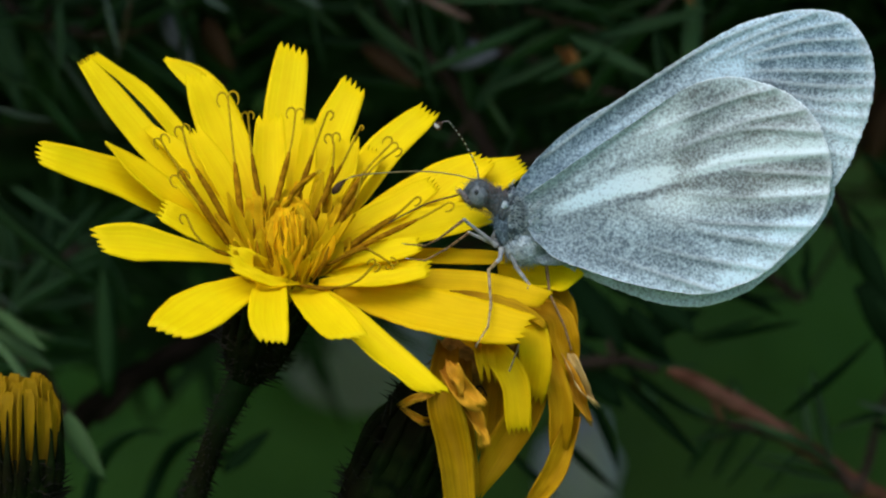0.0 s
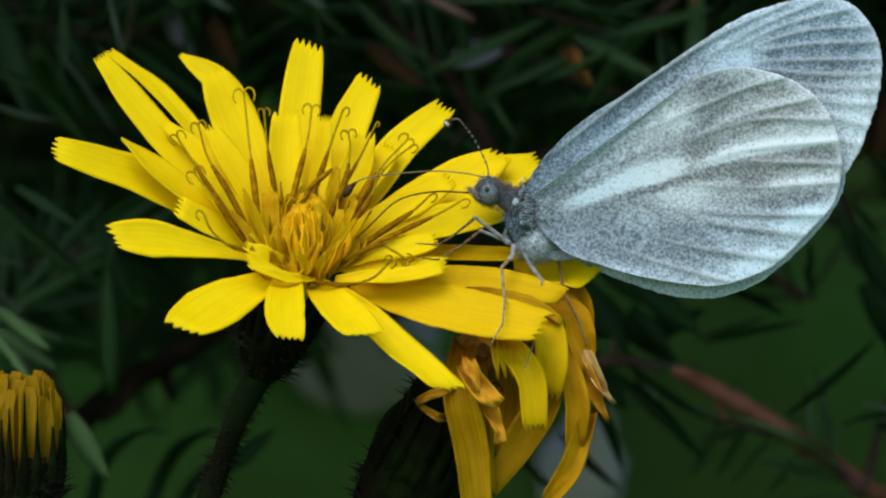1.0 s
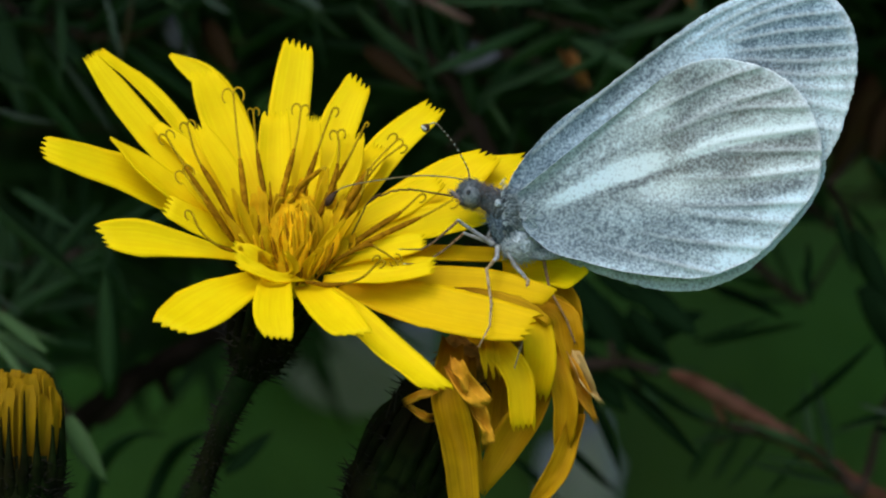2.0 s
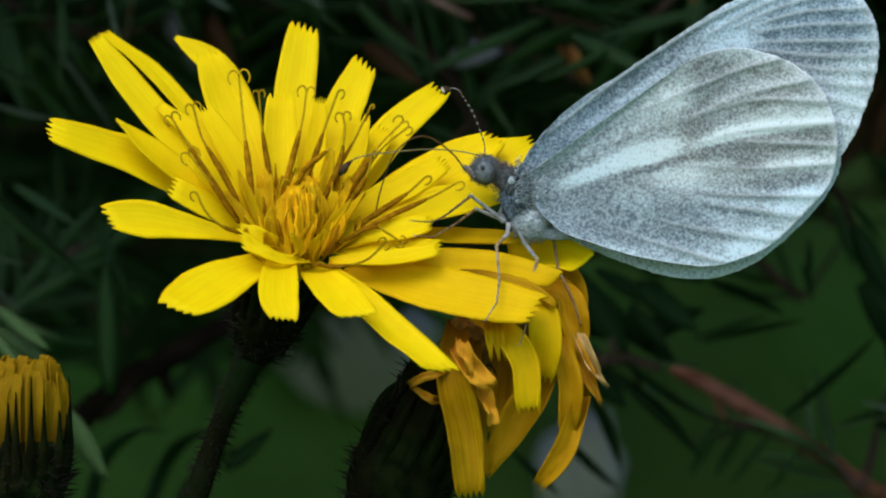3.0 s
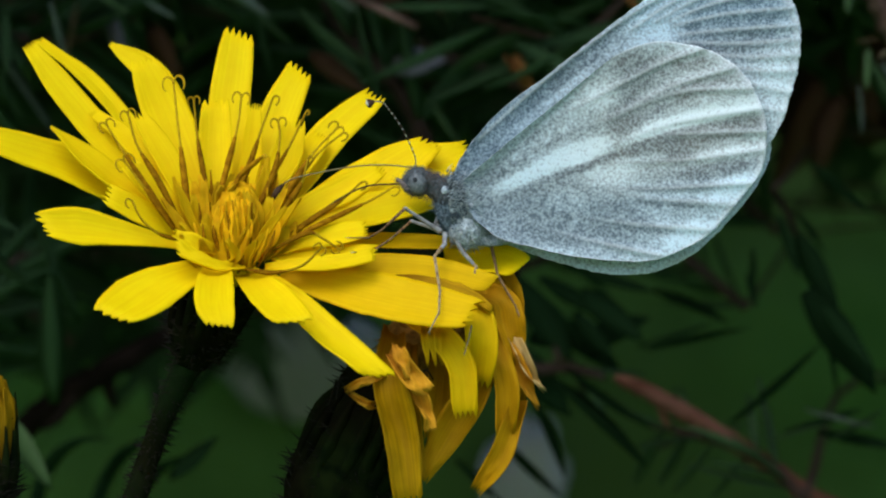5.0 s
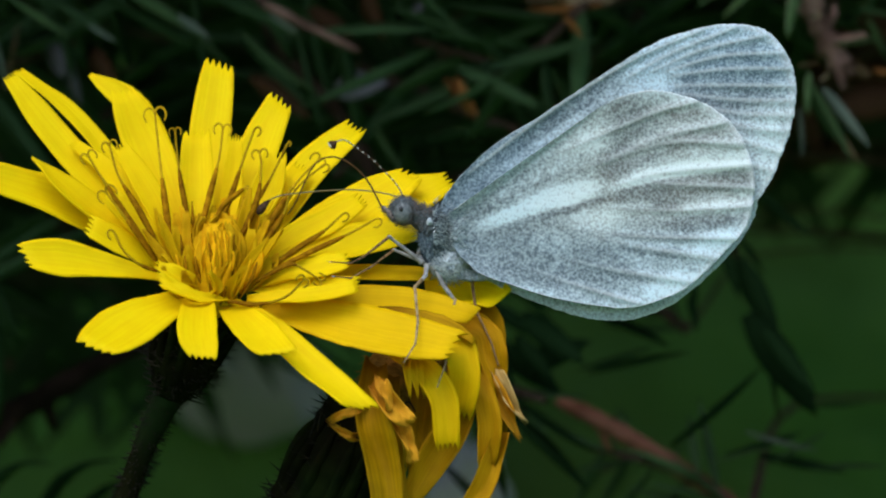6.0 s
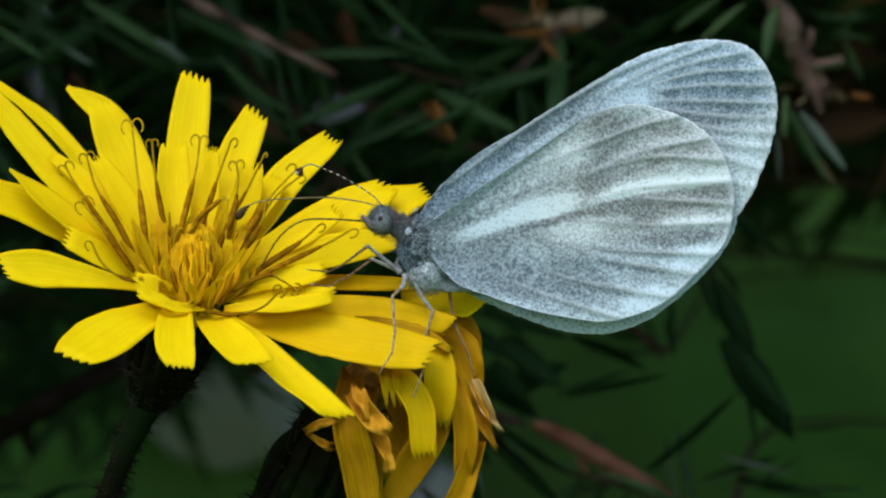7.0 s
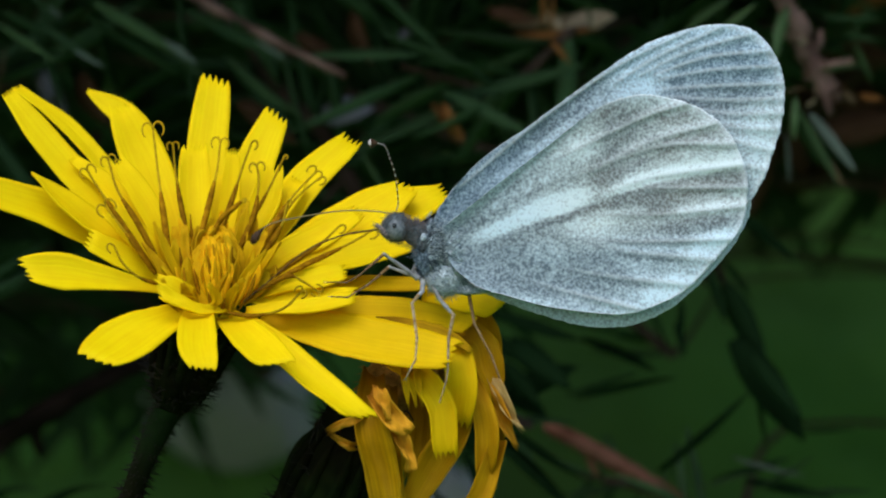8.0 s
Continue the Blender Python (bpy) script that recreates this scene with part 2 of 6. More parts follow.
M_GREYED = speckled("litter_grey", (0.085, 0.082, 0.095), (0.15, 0.145, 0.165), 160, 0.8, 0.05)
# shade put into the colour: needles and grass near black before the bright moss
M_BLADE_SHADED = speckled("blade_shaded", (0.004, 0.012, 0.004), (0.010, 0.024, 0.008), 260, 0.8, 0.0)
M_NEEDLE_DEAD = speckled("needle_dead", (0.11, 0.045, 0.013), (0.19, 0.085, 0.022), 300, 0.8, 0.05)
M_TWIG_SHADED = speckled("twig_shaded_brown", (0.007, 0.005, 0.003), (0.018, 0.011, 0.008), 300, 0.9, 0.02, relief=0.0004)
M_TWIG = speckled("twig_red_brown", (0.075, 0.028, 0.016), (0.155, 0.062, 0.038), 500, 0.85, 0.05, c=(0.13, 0.06, 0.04), big=120, relief=0.0004)
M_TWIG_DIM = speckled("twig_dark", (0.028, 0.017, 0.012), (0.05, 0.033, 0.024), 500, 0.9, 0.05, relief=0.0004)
M_STONE = speckled("stone_grey", (0.36, 0.355, 0.375), (0.49, 0.485, 0.505), 40, 0.9, 0.05, c=(0.27, 0.27, 0.27), big=9, relief=0.002)
M_GROUND = speckled("mossy_ground", (0.053, 0.150, 0.025), (0.091, 0.220, 0.042), 30, 0.95, 0.03, c=(0.055, 0.098, 0.024), big=5, relief=0.004)
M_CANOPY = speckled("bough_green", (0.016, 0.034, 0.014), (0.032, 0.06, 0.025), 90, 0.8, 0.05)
M_BARK = speckled("bark_brown", (0.05, 0.035, 0.025), (0.11, 0.08, 0.06), 60, 0.9, 0.05, relief=0.004)


# ---- the flowering plant ----
FACE = Vector((0.03, -0.76, 0.65)).normalized()     # the way the open head looks


def ligule(name, parent, mat, pts, tip, mid, foot=0.7, cup=0.12, face=FACE, slant=0.0, tooth=0.44, turn=0.0, curl=0.0, wave=0.0, rows=14, label="", peak=0.62, power=0.0, crumple=0.05):
    """A strap-shaped ray floret with five teeth at its end. pts: its midline from foot to tip; tip, mid, foot: widths;
    slant: how far one side of the end stands ahead; turn: twist towards the tip in degrees; curl: edges rolled up."""
    bm = bmesh.new()
    uv = bm.loops.layers.uv.new("UVMap")
    line = bend(pts, rows)
    cols, thick = 10, 0.10
    seedv = Vector(pts[-1]) * 0.7
    top, low, tex = [], [], {}
    for i, p in enumerate(line):
        s = i / rows
        d = (line[min(i + 1, rows)] - line[max(i - 1, 0)]).normalized()
        nrm = (Vector(face) - d * d.dot(Vector(face))).normalized()
        nrm = Matrix.Rotation(radians(turn) * s, 3, d) @ nrm
        side = d.cross(nrm)
        if s < peak:
            f = s / peak
            w = foot + (mid - foot) * (f ** power if power else 1 - (1 - f) ** 1.8)
        else:
            f = (s - peak) / (1 - peak)
            w = mid + (tip - mid) * f * f
        for layer, off in ((top, 0.0), (low, -thick)):
            row = []
            for k in range(cols + 1):
                v = k / cols * 2 - 1
                grow = cup * (1 + 1.6 * (1 - s)) * v * v * w * 0.5 + curl * abs(v) ** 3 * w * 0.5
                groove = 0.034 * math.cos(v * math.pi * 5) * min(1, 3 * s)
                lift = 0.10 * noise.noise(p * 0.55 + side * v * 0.8 + seedv) + wave * math.sin(s * 7 + v * 2 + seedv.x) * 0.2
                lift += crumple * (noise.noise(p * 1.5 + side * v * 1.6 + seedv) + 0.6 * noise.noise(p * 3.1 + side * v * 2.2 + seedv))
                w_here = w * (1 + 0.05 * noise.noise(Vector((s * 5, v, seedv.x * 3 + seedv.z))))
                q = p + side * (v * w_here * 0.5) + nrm * (grow + groove + lift + off)
                if i == rows:
                    q += d * ((tooth * (0.7 + 0.6 * noise.random()) if k % 2 else 0.0) + slant * v * w * 0.5)
                elif i > rows - 4:
                    q += d * slant * v * w * 0.5 * (1 - (rows - i) / 4)
                vert = bm.verts.new(mm(q))
                tex[vert] = (k / cols, s)
                row.append(vert)
            layer.append(row)
    faces = []
    for i in range(rows):
        for k in range(cols):
            faces.append(bm.faces.new((top[i][k], top[i][k + 1], top[i + 1][k + 1], top[i + 1][k])))
            faces.append(bm.faces.new((low[i][k], low[i + 1][k], low[i + 1][k + 1], low[i][k + 1])))
        faces.append(bm.faces.new((top[i][0], top[i + 1][0], low[i + 1][0], low[i][0])))
        faces.append(bm.faces.new((top[i][cols], low[i][cols], low[i + 1][cols], top[i + 1][cols])))
    for k in range(cols):
        faces.append(bm.faces.new((top[rows][k], top[rows][k + 1], low[rows][k + 1], low[rows][k])))
        faces.append(bm.faces.new((top[0][k], low[0][k], low[0][k + 1], top[0][k + 1])))
    for f in faces:
        for lp in f.loops:
            lp[uv].uv = tex[lp.vert]
    return part(name, bm, mat, parent, label)


def stamen(parent, pts, tube_end=0.55, r=0.2, curls=((-1, 0), (1, 0)), size=0.45):
    """A floret's brown anther tube with the thin style that leaves it and splits in two curled arms."""
    bm = bmesh.new()
    line = bend(pts, 24)
    cut = max(2, int(24 * tube_end))
    tube(bm, line[:cut + 1], [r * 0.55, r * 0.9, r * 1.02, r * 0.95, r * 0.55], 7, 12, 0.08, 0, flat=0.8)
    tube(bm, line[cut - 1:], [0.085, 0.075, 0.07], 6, 12, 0, 1)
    end, d = line[-1], (line[-1] - line[-2]).normalized()
    out = Vector((0, 1, 0)).cross(d).normalized()
    for sgn, lean in curls:
        arc = []
        for k in range(9):
            a = k / 8 * 4.1
            arc.append(end + out * sgn * size * (1 - math.cos(a)) * 0.55 + d * size * math.sin(a) * 0.8 + Vector((0, -0.25 * k / 8 * (1 + lean), 0)))
        tube(bm, arc, [0.07, 0.065, 0.05], 6, 14, 0, 1)
    return part("stamen", bm, [M_ANTHER, M_STYLE], parent)


def involucre(name, parent, top, low, r_top, r_belly, r_low, count, mat, label, bract=4.5, rng_seed=3, slim=1.0, out=1.0, r_mid=None):
    """The bristly green cup under a head: a turned body, with pointed bracts and bristles as parts of it."""
    rnd = random.Random(rng_seed)
    top, low = Vector(top), Vector(low)
    d = (top - low).normalized()
    a = d.orthogonal().normalized()
    b = d.cross(a)
    bm = bmesh.new()
    r_mid = r_mid or r_belly * 0.98
    steps = (r_low, r_belly, r_mid, r_top)

    def r_at(s):
        k = min(2, int(s * 3))
        return steps[k] + (steps[k + 1] - steps[k]) * (s * 3 - k)

    tube(bm, [low, low.lerp(top, 0.33), low.lerp(top, 0.66), top], steps, 24, 16, 0.12)
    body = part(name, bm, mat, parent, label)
    h = (top - low).length
    bm = bmesh.new()
    for i in range(420):
        s, t = rnd.random(), rnd.random() * 6.283
        rad = (a * math.cos(t) + b * math.sin(t))
        spike(bm, low + d * (h * s) + rad * r_at(s) * 0.97, rad + d * rnd.uniform(-0.3, 0.7), rnd.uniform(0.4, 1.4), 0.085)
    tagged(part("bristles", bm, M_BRISTLE, body), "short dark bristles", kind="stuff")
    for i in range(count):
        t = 6.283 * i / count + rnd.uniform(-0.1, 0.1)
        rad = (a * math.cos(t) + b * math.sin(t))
        s0 = rnd.uniform(0.0, 0.35)
        bm = bmesh.new()
        p0 = low + d * h * s0 + rad * r_at(s0) * 0.98
        p1 = low + d * h * 0.6 + rad * r_at(0.6) * 1.06 * out
        p2 = low + d * (h * 0.8 + bract * rnd.uniform(0.15, 0.35)) + rad * (r_top * 1.06 * out)
        tube(bm, [p0, p1, p2], [0.35 * slim, 0.55 * slim, 0.42 * slim, 0.06], 6, 8, 0.1, flat=0.6)
        part("bract", bm, mat, body)
    return body


def hairy_stem(parent, pts, radii, hairs, label, stretch=70.0, seed=5):
    """A stem whose visible upper length bears bristles."""
    bm = bmesh.new()
    tube(bm, pts, radii, 14, 72, 0.06)
    stem = part("stem", bm, M_STEM, parent, label)
    rnd = random.Random(seed)
    line = bend(pts, 200)
    run, keep = 0.0, []
    for p, q in zip(line, line[1:]):
        run += (q - p).length
        if run < stretch:
            keep.append((p, (q - p).normalized()))
    bm = bmesh.new()
    for i in range(hairs):
        p, d = rnd.choice(keep)
        rad = Matrix.Rotation(rnd.random() * 6.283, 3, d) @ d.orthogonal().normalized()
        spike(bm, p + rad * radii[1] * 0.85, rad + d * rnd.uniform(-0.4, 0.5), rnd.uniform(0.3, 0.95), 0.07)
    tagged(part("bristles", bm, M_BRISTLE, stem), "short dark bristles", kind="stuff")
    return stem


plant = thing("hawkweed_plant", STAGE + mm((-16, 6, -352)), "yellow hawkweed with open head, wilting head and bristly stems", "flower")

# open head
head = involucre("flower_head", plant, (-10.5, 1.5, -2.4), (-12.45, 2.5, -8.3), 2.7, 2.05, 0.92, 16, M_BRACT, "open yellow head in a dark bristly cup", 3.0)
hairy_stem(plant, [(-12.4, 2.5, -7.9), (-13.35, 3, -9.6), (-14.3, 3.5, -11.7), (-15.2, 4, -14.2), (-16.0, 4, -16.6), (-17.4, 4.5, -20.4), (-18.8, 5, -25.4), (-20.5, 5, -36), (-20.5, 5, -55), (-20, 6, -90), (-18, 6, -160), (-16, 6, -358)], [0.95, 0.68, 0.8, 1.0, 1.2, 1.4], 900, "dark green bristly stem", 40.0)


def petal(*a, **k):
    return ligule("petal", head, M_PETAL, *a, **k)


# outer ring, clockwise from the left
petal([(-12.5, 2, 0.2), (-16.0, 2, 2.2), (-19.8, 1, 4.2), (-24.6, -1, 5.85)], 1.8, 2.85, cup=0.15, slant=0.1, turn=-6)
petal([(-12.2, 3, 0.0), (-16.2, 4, 4.0), (-19.8, 5, 8.1), (-22.7, 6, 11.8)], 1.05, 2.03, cup=0.12)
petal([(-11.9, 4, 0.4), (-15.7, 6, 5.8), (-18.95, 7, 9.7), (-22.2, 8, 12.3)], 0.8, 1.4, cup=0.15, turn=20)
petal([(-12.4, 1, 0.0), (-15.8, 1, 2.3), (-18.4, 0.5, 4.3), (-20.8, 0, 6.6)], 0.21, 2.17, cup=0.25, turn=30, tooth=0.1)
petal([(-12.5, 0, -0.1), (-14.4, -0.5, 0.9), (-17.0, -1, 2.3)], 1.75, 1.96, cup=0.1)
petal([(-11.8, -1, -0.95), (-14.8, -2, -0.4), (-17.9, -3, 0.15), (-20.65, -4, 0.45)], 1.9, 2.75, cup=0.2, slant=0.45, turn=-10, peak=0.74, power=1.3, foot=0.5)
petal([(-11.2, -2, -2.0), (-12.7, -4, -2.7), (-14.5, -6, -3.7), (-16.2, -8.5, -4.85)], 2.7, 4.0, cup=0.10, slant=0.13, foot=1.4, turn=8, peak=0.7, power=1.0)
petal([(-10.5, -2.5, -2.2), (-10.5, -5, -3.0), (-10.4, -7.5, -4.2), (-10.1, -9, -5.3)], 1.75, 2.4, cup=0.14, slant=-0.42, foot=1.6)
petal([(-8.8, -2.5, -2.5), (-7.7, -4.5, -3.4), (-6.6, -6.5, -4.4), (-5.7, -8, -5.2)], 2.17, 2.52, cup=0.14, foot=1.4, slant=-0.5)
petal([(-7.9, -2, -2.6), (-5.75, -4, -4.35), (-3.45, -6, -6.35), (-0.85, -8, -8.35)], 2.0, 2.2, cup=0.22, foot=1.0, slant=-0.5, turn=-18)
# age and the butterfly's shadow are both put into these petals' deeper yellow
ligule("petal", head, M_PETAL_AGED_SHADED, [(-6.7, -1, -2.5), (-3.2, -2.2, -3.3), (0.4, -3.5, -4.1), (4.7, -4.8, -4.85)], 2.4, 3.4, cup=0.10, foot=1.2, turn=6, slant=-0.25, crumple=0.1, rows=24, tooth=0.55, label="broad yellow petal that the butterfly stands on")
ligule("petal", head, M_PETAL_WARM, [(-6.4, 0, -1.9), (-2.2, -0.5, -2.1), (2.3, -1, -2.3), (6.2, -2, -3.1)], 1.4, 2.2, cup=0.12, tooth=0.12, slant=-0.4)
ligule("petal", head, M_PETAL_BROWN, [(0.4, -1.9, -2.75), (2.6, -2.3, -3.0), (4.8, -2.7, -3.7), (6.2, -2.9, -4.7)], 0.5, 0.8, foot=0.3, cup=0.3, tooth=0.1, crumple=0.14, label="browned petal edge")
ligule("petal", head, M_PETAL_WARM, [(-5.8, 2, -0.8), (-2.3, 2, -0.5), (0.6, 1.5, -0.5), (4.2, 1, -0.6)], 0.91, 1.26, cup=0.15)
petal([(-7.5, -0.5, -1.4), (-5.0, -1.5, -1.5), (-2.9, -2, -1.5), (-1.2, -2.5, -1.3)], 1.54, 1.89, cup=0.15)
petal([(-7.6, 2, -0.5), (-4.4, 3, 1.3), (-0.5, 4, 3.6), (2.4, 5, 5.6)], 1.89, 3.64, cup=0.12, slant=0.3)
petal([(-7.1, 3, -0.5), (-3.0, 4, 2.0), (0.8, 5, 3.7), (4.8, 6, 5.3)], 1.68, 3.78, cup=0.12, slant=0.1)
petal([(-7.9, 3, 0.0), (-6.0, 4.5, 3.0), (-3.9, 6, 6.05), (-1.1, 7.5, 8.7)], 1.75, 2.55, cup=0.14, slant=0.07)
petal([(-9.1, 4, 0.4), (-8.0, 5.5, 4.0), (-7.1, 7, 7.3), (-5.8, 8.5, 10.4)], 1.85, 2.6, cup=0.16, slant=-0.35)
petal([(-10.1, 4, 0.6), (-10.3, 6, 4.7), (-10.2, 7.5, 8.7), (-9.7, 9, 12.75)], 1.96, 2.65, cup=0.14, slant=-0.28)
petal([(-11.2, 4, 0.4), (-12.9, 6, 4.4), (-14.4, 7.5, 8.0), (-15.7, 8.2, 10.95)], 1.7, 3.1, cup=0.12, slant=-0.25)
petal([(-11.5, 6, 0.6), (-13.1, 8.5, 6.2), (-15.2, 10, 10.2), (-18.1, 11, 12.4)], 0.35, 1.96, cup=0.2, turn=-20, tooth=0.1)
# inner rings, shorter and steeper
petal([(-10.7, 1, 0.0), (-10.8, 2, 2.9), (-10.9, 3, 5.4), (-10.9, 4, 8.1)], 1.75, 2.17, cup=0.2)
petal([(-11.6, 1, -0.1), (-12.8, 2, 2.5), (-14.1, 2.5, 5.0), (-15.5, 3, 7.2)], 1.05, 1.61, cup=0.2)
petal([(-11.8, 0, -0.3), (-13.4, 0, 1.4), (-14.6, 0, 2.8), (-15.9, 0, 4.1)], 1.40, 1.68, cup=0.2)
petal([(-8.4, 1, 0.0), (-7.6, 2, 2.5), (-6.5, 3, 4.6), (-6.0, 3.5, 6.7)], 1.54, 2.03, cup=0.25)
petal([(-9.3, 1.5, 0.0), (-9.0, 3, 2.9), (-8.7, 4, 5.0), (-8.5, 4.5, 7.8)], 0.84, 1.40, cup=0.2)
petal([(-7.5, 1, -0.7), (-5.1, 1.5, 1.4), (-3.0, 2, 2.5), (-0.8, 2.5, 3.9)], 1.40, 2.10, cup=0.2)
petal([(-7.3, 0.5, -0.9), (-4.4, 0.8, 0.5), (-0.8, 1.2, 1.4), (3.2, 1.8, 2.3)], 1.54, 2.66, cup=0.2)
petal([(-7.1, -0.5, -1.2), (-5.0, -1, -0.5), (-3.3, -1.3, -0.2), (-1.7, -1.6, 0.2)], 1.40, 1.75, cup=0.2)
petal([(-8.7, -3.2, -2.1), (-10.0, -3.9, -2.0), (-11.3, -4.3, -1.6), (-12.6, -4.4, -0.9)], 1.0, 0.8, cup=0.15, foot=0.3, crumple=0.2, slant=0.7, tooth=0.45, turn=-12)
petal([(-10.8, -2.5, -1.2), (-11.5, -3, -0.9), (-12.1, -3.2, -0.5), (-12.7, -3.2, -0.2)], 0.70, 1.05, cup=0.4, foot=0.8)
petal([(-7.9, 2, 0.0), (-6.2, 3.5, 3.2), (-5.1, 4, 5.0), (-4.4, 5, 6.1)], 1.26, 1.75, cup=0.2)
petal([(-12.3, 2, 0.0), (-14.2, 3, 3.2), (-16.2, 4, 5.7), (-18.4, 4.5, 7.5)], 0.84, 1.40, cup=0.22)

petal([(-7.6, -2.2, -2.1), (-5.4, -2.6, -2.0), (-3.2, -2.8, -1.8), (-1.2, -3, -1.4)], 1.0, 1.2, cup=0.2, foot=0.5)

# anther tubes and curled styles
stamen(head, [(-12.3, -0.5, 0.7), (-12.7, 0, 3.9), (-13.1, 1, 6.7), (-13.4, 1.5, 9.3)], 0.5, 0.24, size=0.62)
stamen(head, [(-12.8, -1, 0.6), (-14.2, -1, 3.3), (-15.5, -0.5, 5.4), (-16.1, 0, 7.3)], 0.6, 0.22, ((1, 0.5), (-1, -0.5)))
stamen(head, [(-13.2, -1.2, 0.4), (-15.1, -1.2, 3.2), (-16.7, -1, 5.6), (-17.3, -1, 6.6)], 0.55, 0.2)
stamen(head, [(-13.0, -1.5, 0.0), (-14.3, -1.8, 1.9), (-15.5, -2, 3.5), (-16.1, -2, 4.3)], 0.5, 0.2, size=0.55)
stamen(head, [(-10.7, -0.5, 1.4), (-9.9, 0.5, 4.6), (-9.4, 1, 6.7), (-9.2, 1.5, 8.4)], 0.55, 0.22, size=0.5)
stamen(head, [(-9.8, 0, 1.6), (-8.7, 1, 4.2), (-7.9, 2, 6.7), (-7.3, 2.5, 8.4)], 0.55, 0.22, ((1, 0), (1, 1)), size=0.4)
stamen(head, [(-11.0, 0, 1.4), (-11.6, 1, 4.2), (-12.0, 2, 6.4), (-12.2, 2.5, 8.3)], 0.6, 0.2, ((1, 0), (-1, 0)), size=0.35)
stamen(head, [(-9.9, -0.8, 1.9), (-9.2, -0.8, 3.5), (-8.3, -0.8, 4.3), (-7.7, -0.8, 4.8)], 0.95, 0.2, ((1, 0),), size=0.15)
stamen(head, [(-7.8, -1, 0.0), (-6.1, 0, 2.8), (-4.7, 1, 5.0), (-3.3, 1.5, 6.5)], 0.6, 0.26, ((1, 0), (-1, 0.4)), size=0.45)
stamen(head, [(-7.3, -0.5, -0.3), (-5.6, 0.5, 3.2), (-4.4, 1.5, 5.0), (-3.0, 2, 6.2)], 0.45, 0.22, ((1, 0.6), (1, -0.6)), size=0.4)
stamen(head, [(-8.3, -0.5, 1.1), (-7.1, 0.5, 3.9), (-6.8, 1.5, 6.0), (-6.9, 2, 6.9)], 0.5, 0.22, ((1, 0), (-1, 0)), size=0.45)
stamen(head, [(-8.5, 0.5, 1.8), (-7.3, 1.2, 3.6), (-6.3, 2, 5.3), (-5.2, 2.5, 7.6)], 0.7, 0.16, ((1, 0),), size=0.2)
stamen(head, [(-6.7, -1, -0.5), (-4.7, -0.6, 0.9), (-2.9, 0, 2.1), (-1.8, 0.3, 3.1)], 0.7, 0.22, ((1, 0), (1, 0.8)), size=0.4)
stamen(head, [(-6.0, -1.2, -0.3), (-3.3, -1, 1.0), (-1.2, -0.6, 2.0), (0.2, -0.5, 2.8)], 0.6, 0.2, ((1, 0),), size=0.45)
stamen(head, [(-7.1, -1.8, -1.0), (-5.0, -2, 0.0), (-4.1, -2.2, -0.3), (-3.2, -2.2, -0.9)], 0.5, 0.16, size=0.35)
stamen(head, [(-8.7, -3.4, -2.2), (-7.0, -3.8, -2.4), (-5.3, -4, -2.0), (-4.2, -4, -1.0)], 0.5, 0.16, size=0.35)
stamen(head, [(-12.6, -2, -0.5), (-14.1, -2.6, 0.0), (-15.1, -2.8, 0.9), (-15.6, -2.8, 1.9)], 0.35, 0.14, ((-1, 0),), size=0.4)
stamen(head, [(-7.8, -1.4, -0.3), (-6.4, -1, 1.6), (-5.4, -0.6, 3.1), (-5.0, -0.4, 4.6)], 0.7, 0.24, ((1, 0),), size=0.25)

# young narrow ligules and closed florets crowded in the middle
rnd = random.Random(11)
for i in range(18):
    a, r = i * 2.399 + 0.4, 0.55 + 0.45 * (i % 5) / 4
    foot_at = Vector((-9.6, -1, -1.6)) + Vector((math.cos(a) * 2.5 * r, math.sin(a) * 2.1 * r, math.sin(a) * 1.1 * r))
    way = Vector((math.cos(a) * 1.9 + 0.15, math.sin(a) * 1.5 - 1.2, 3.6 + math.sin(a) * 0.8)) * rnd.uniform(0.8, 1.3)
    if math.sin(a) < -0.3:
        way *= 0.72
    ligule("young_petal", head, M_PETAL_WARM if i % 3 else M_FLORET, [foot_at, foot_at + way * 0.5 + Vector((rnd.uniform(-.3, .3), 0, 0)), foot_at + way],
           rnd.uniform(0.15, 0.35), rnd.uniform(0.45, 0.75), 0.3, 0.6, rows=8, tooth=0.2, turn=rnd.uniform(-30, 30))
# the soft orange heart: young florets folded over one another
for i in range(36):
    a, r = i * 2.399, math.sqrt((i + 0.5) / 36)
    out_way = Vector((math.cos(a), math.sin(a), 0))
    foot_at = Vector((-9.3, -0.8, -1.6)) + out_way * 0.9 * r
    tip_at = Vector((-9.4, -1.2, 2.8)) + Vector((math.cos(a) * 1.1 * r, math.sin(a) * 0.9 * r, math.sin(a) * 0.6 * r - 0.5 * r + rnd.uniform(-0.35, 0.35)))
    ligule("young_petal", head, M_FLORET, [foot_at, foot_at.lerp(tip_at, 0.6) + out_way * 0.35 * r, tip_at + Vector((rnd.gauss(0, .2), 0, 0)) - out_way * 0.15],
           rnd.uniform(0.3, 0.55), rnd.uniform(0.6, 0.95), 0.22, 0.5, face=out_way + Vector((0, -0.5, 0.1)), rows=9, tooth=0.1, turn=rnd.uniform(-30, 30), crumple=0.2, peak=0.8)
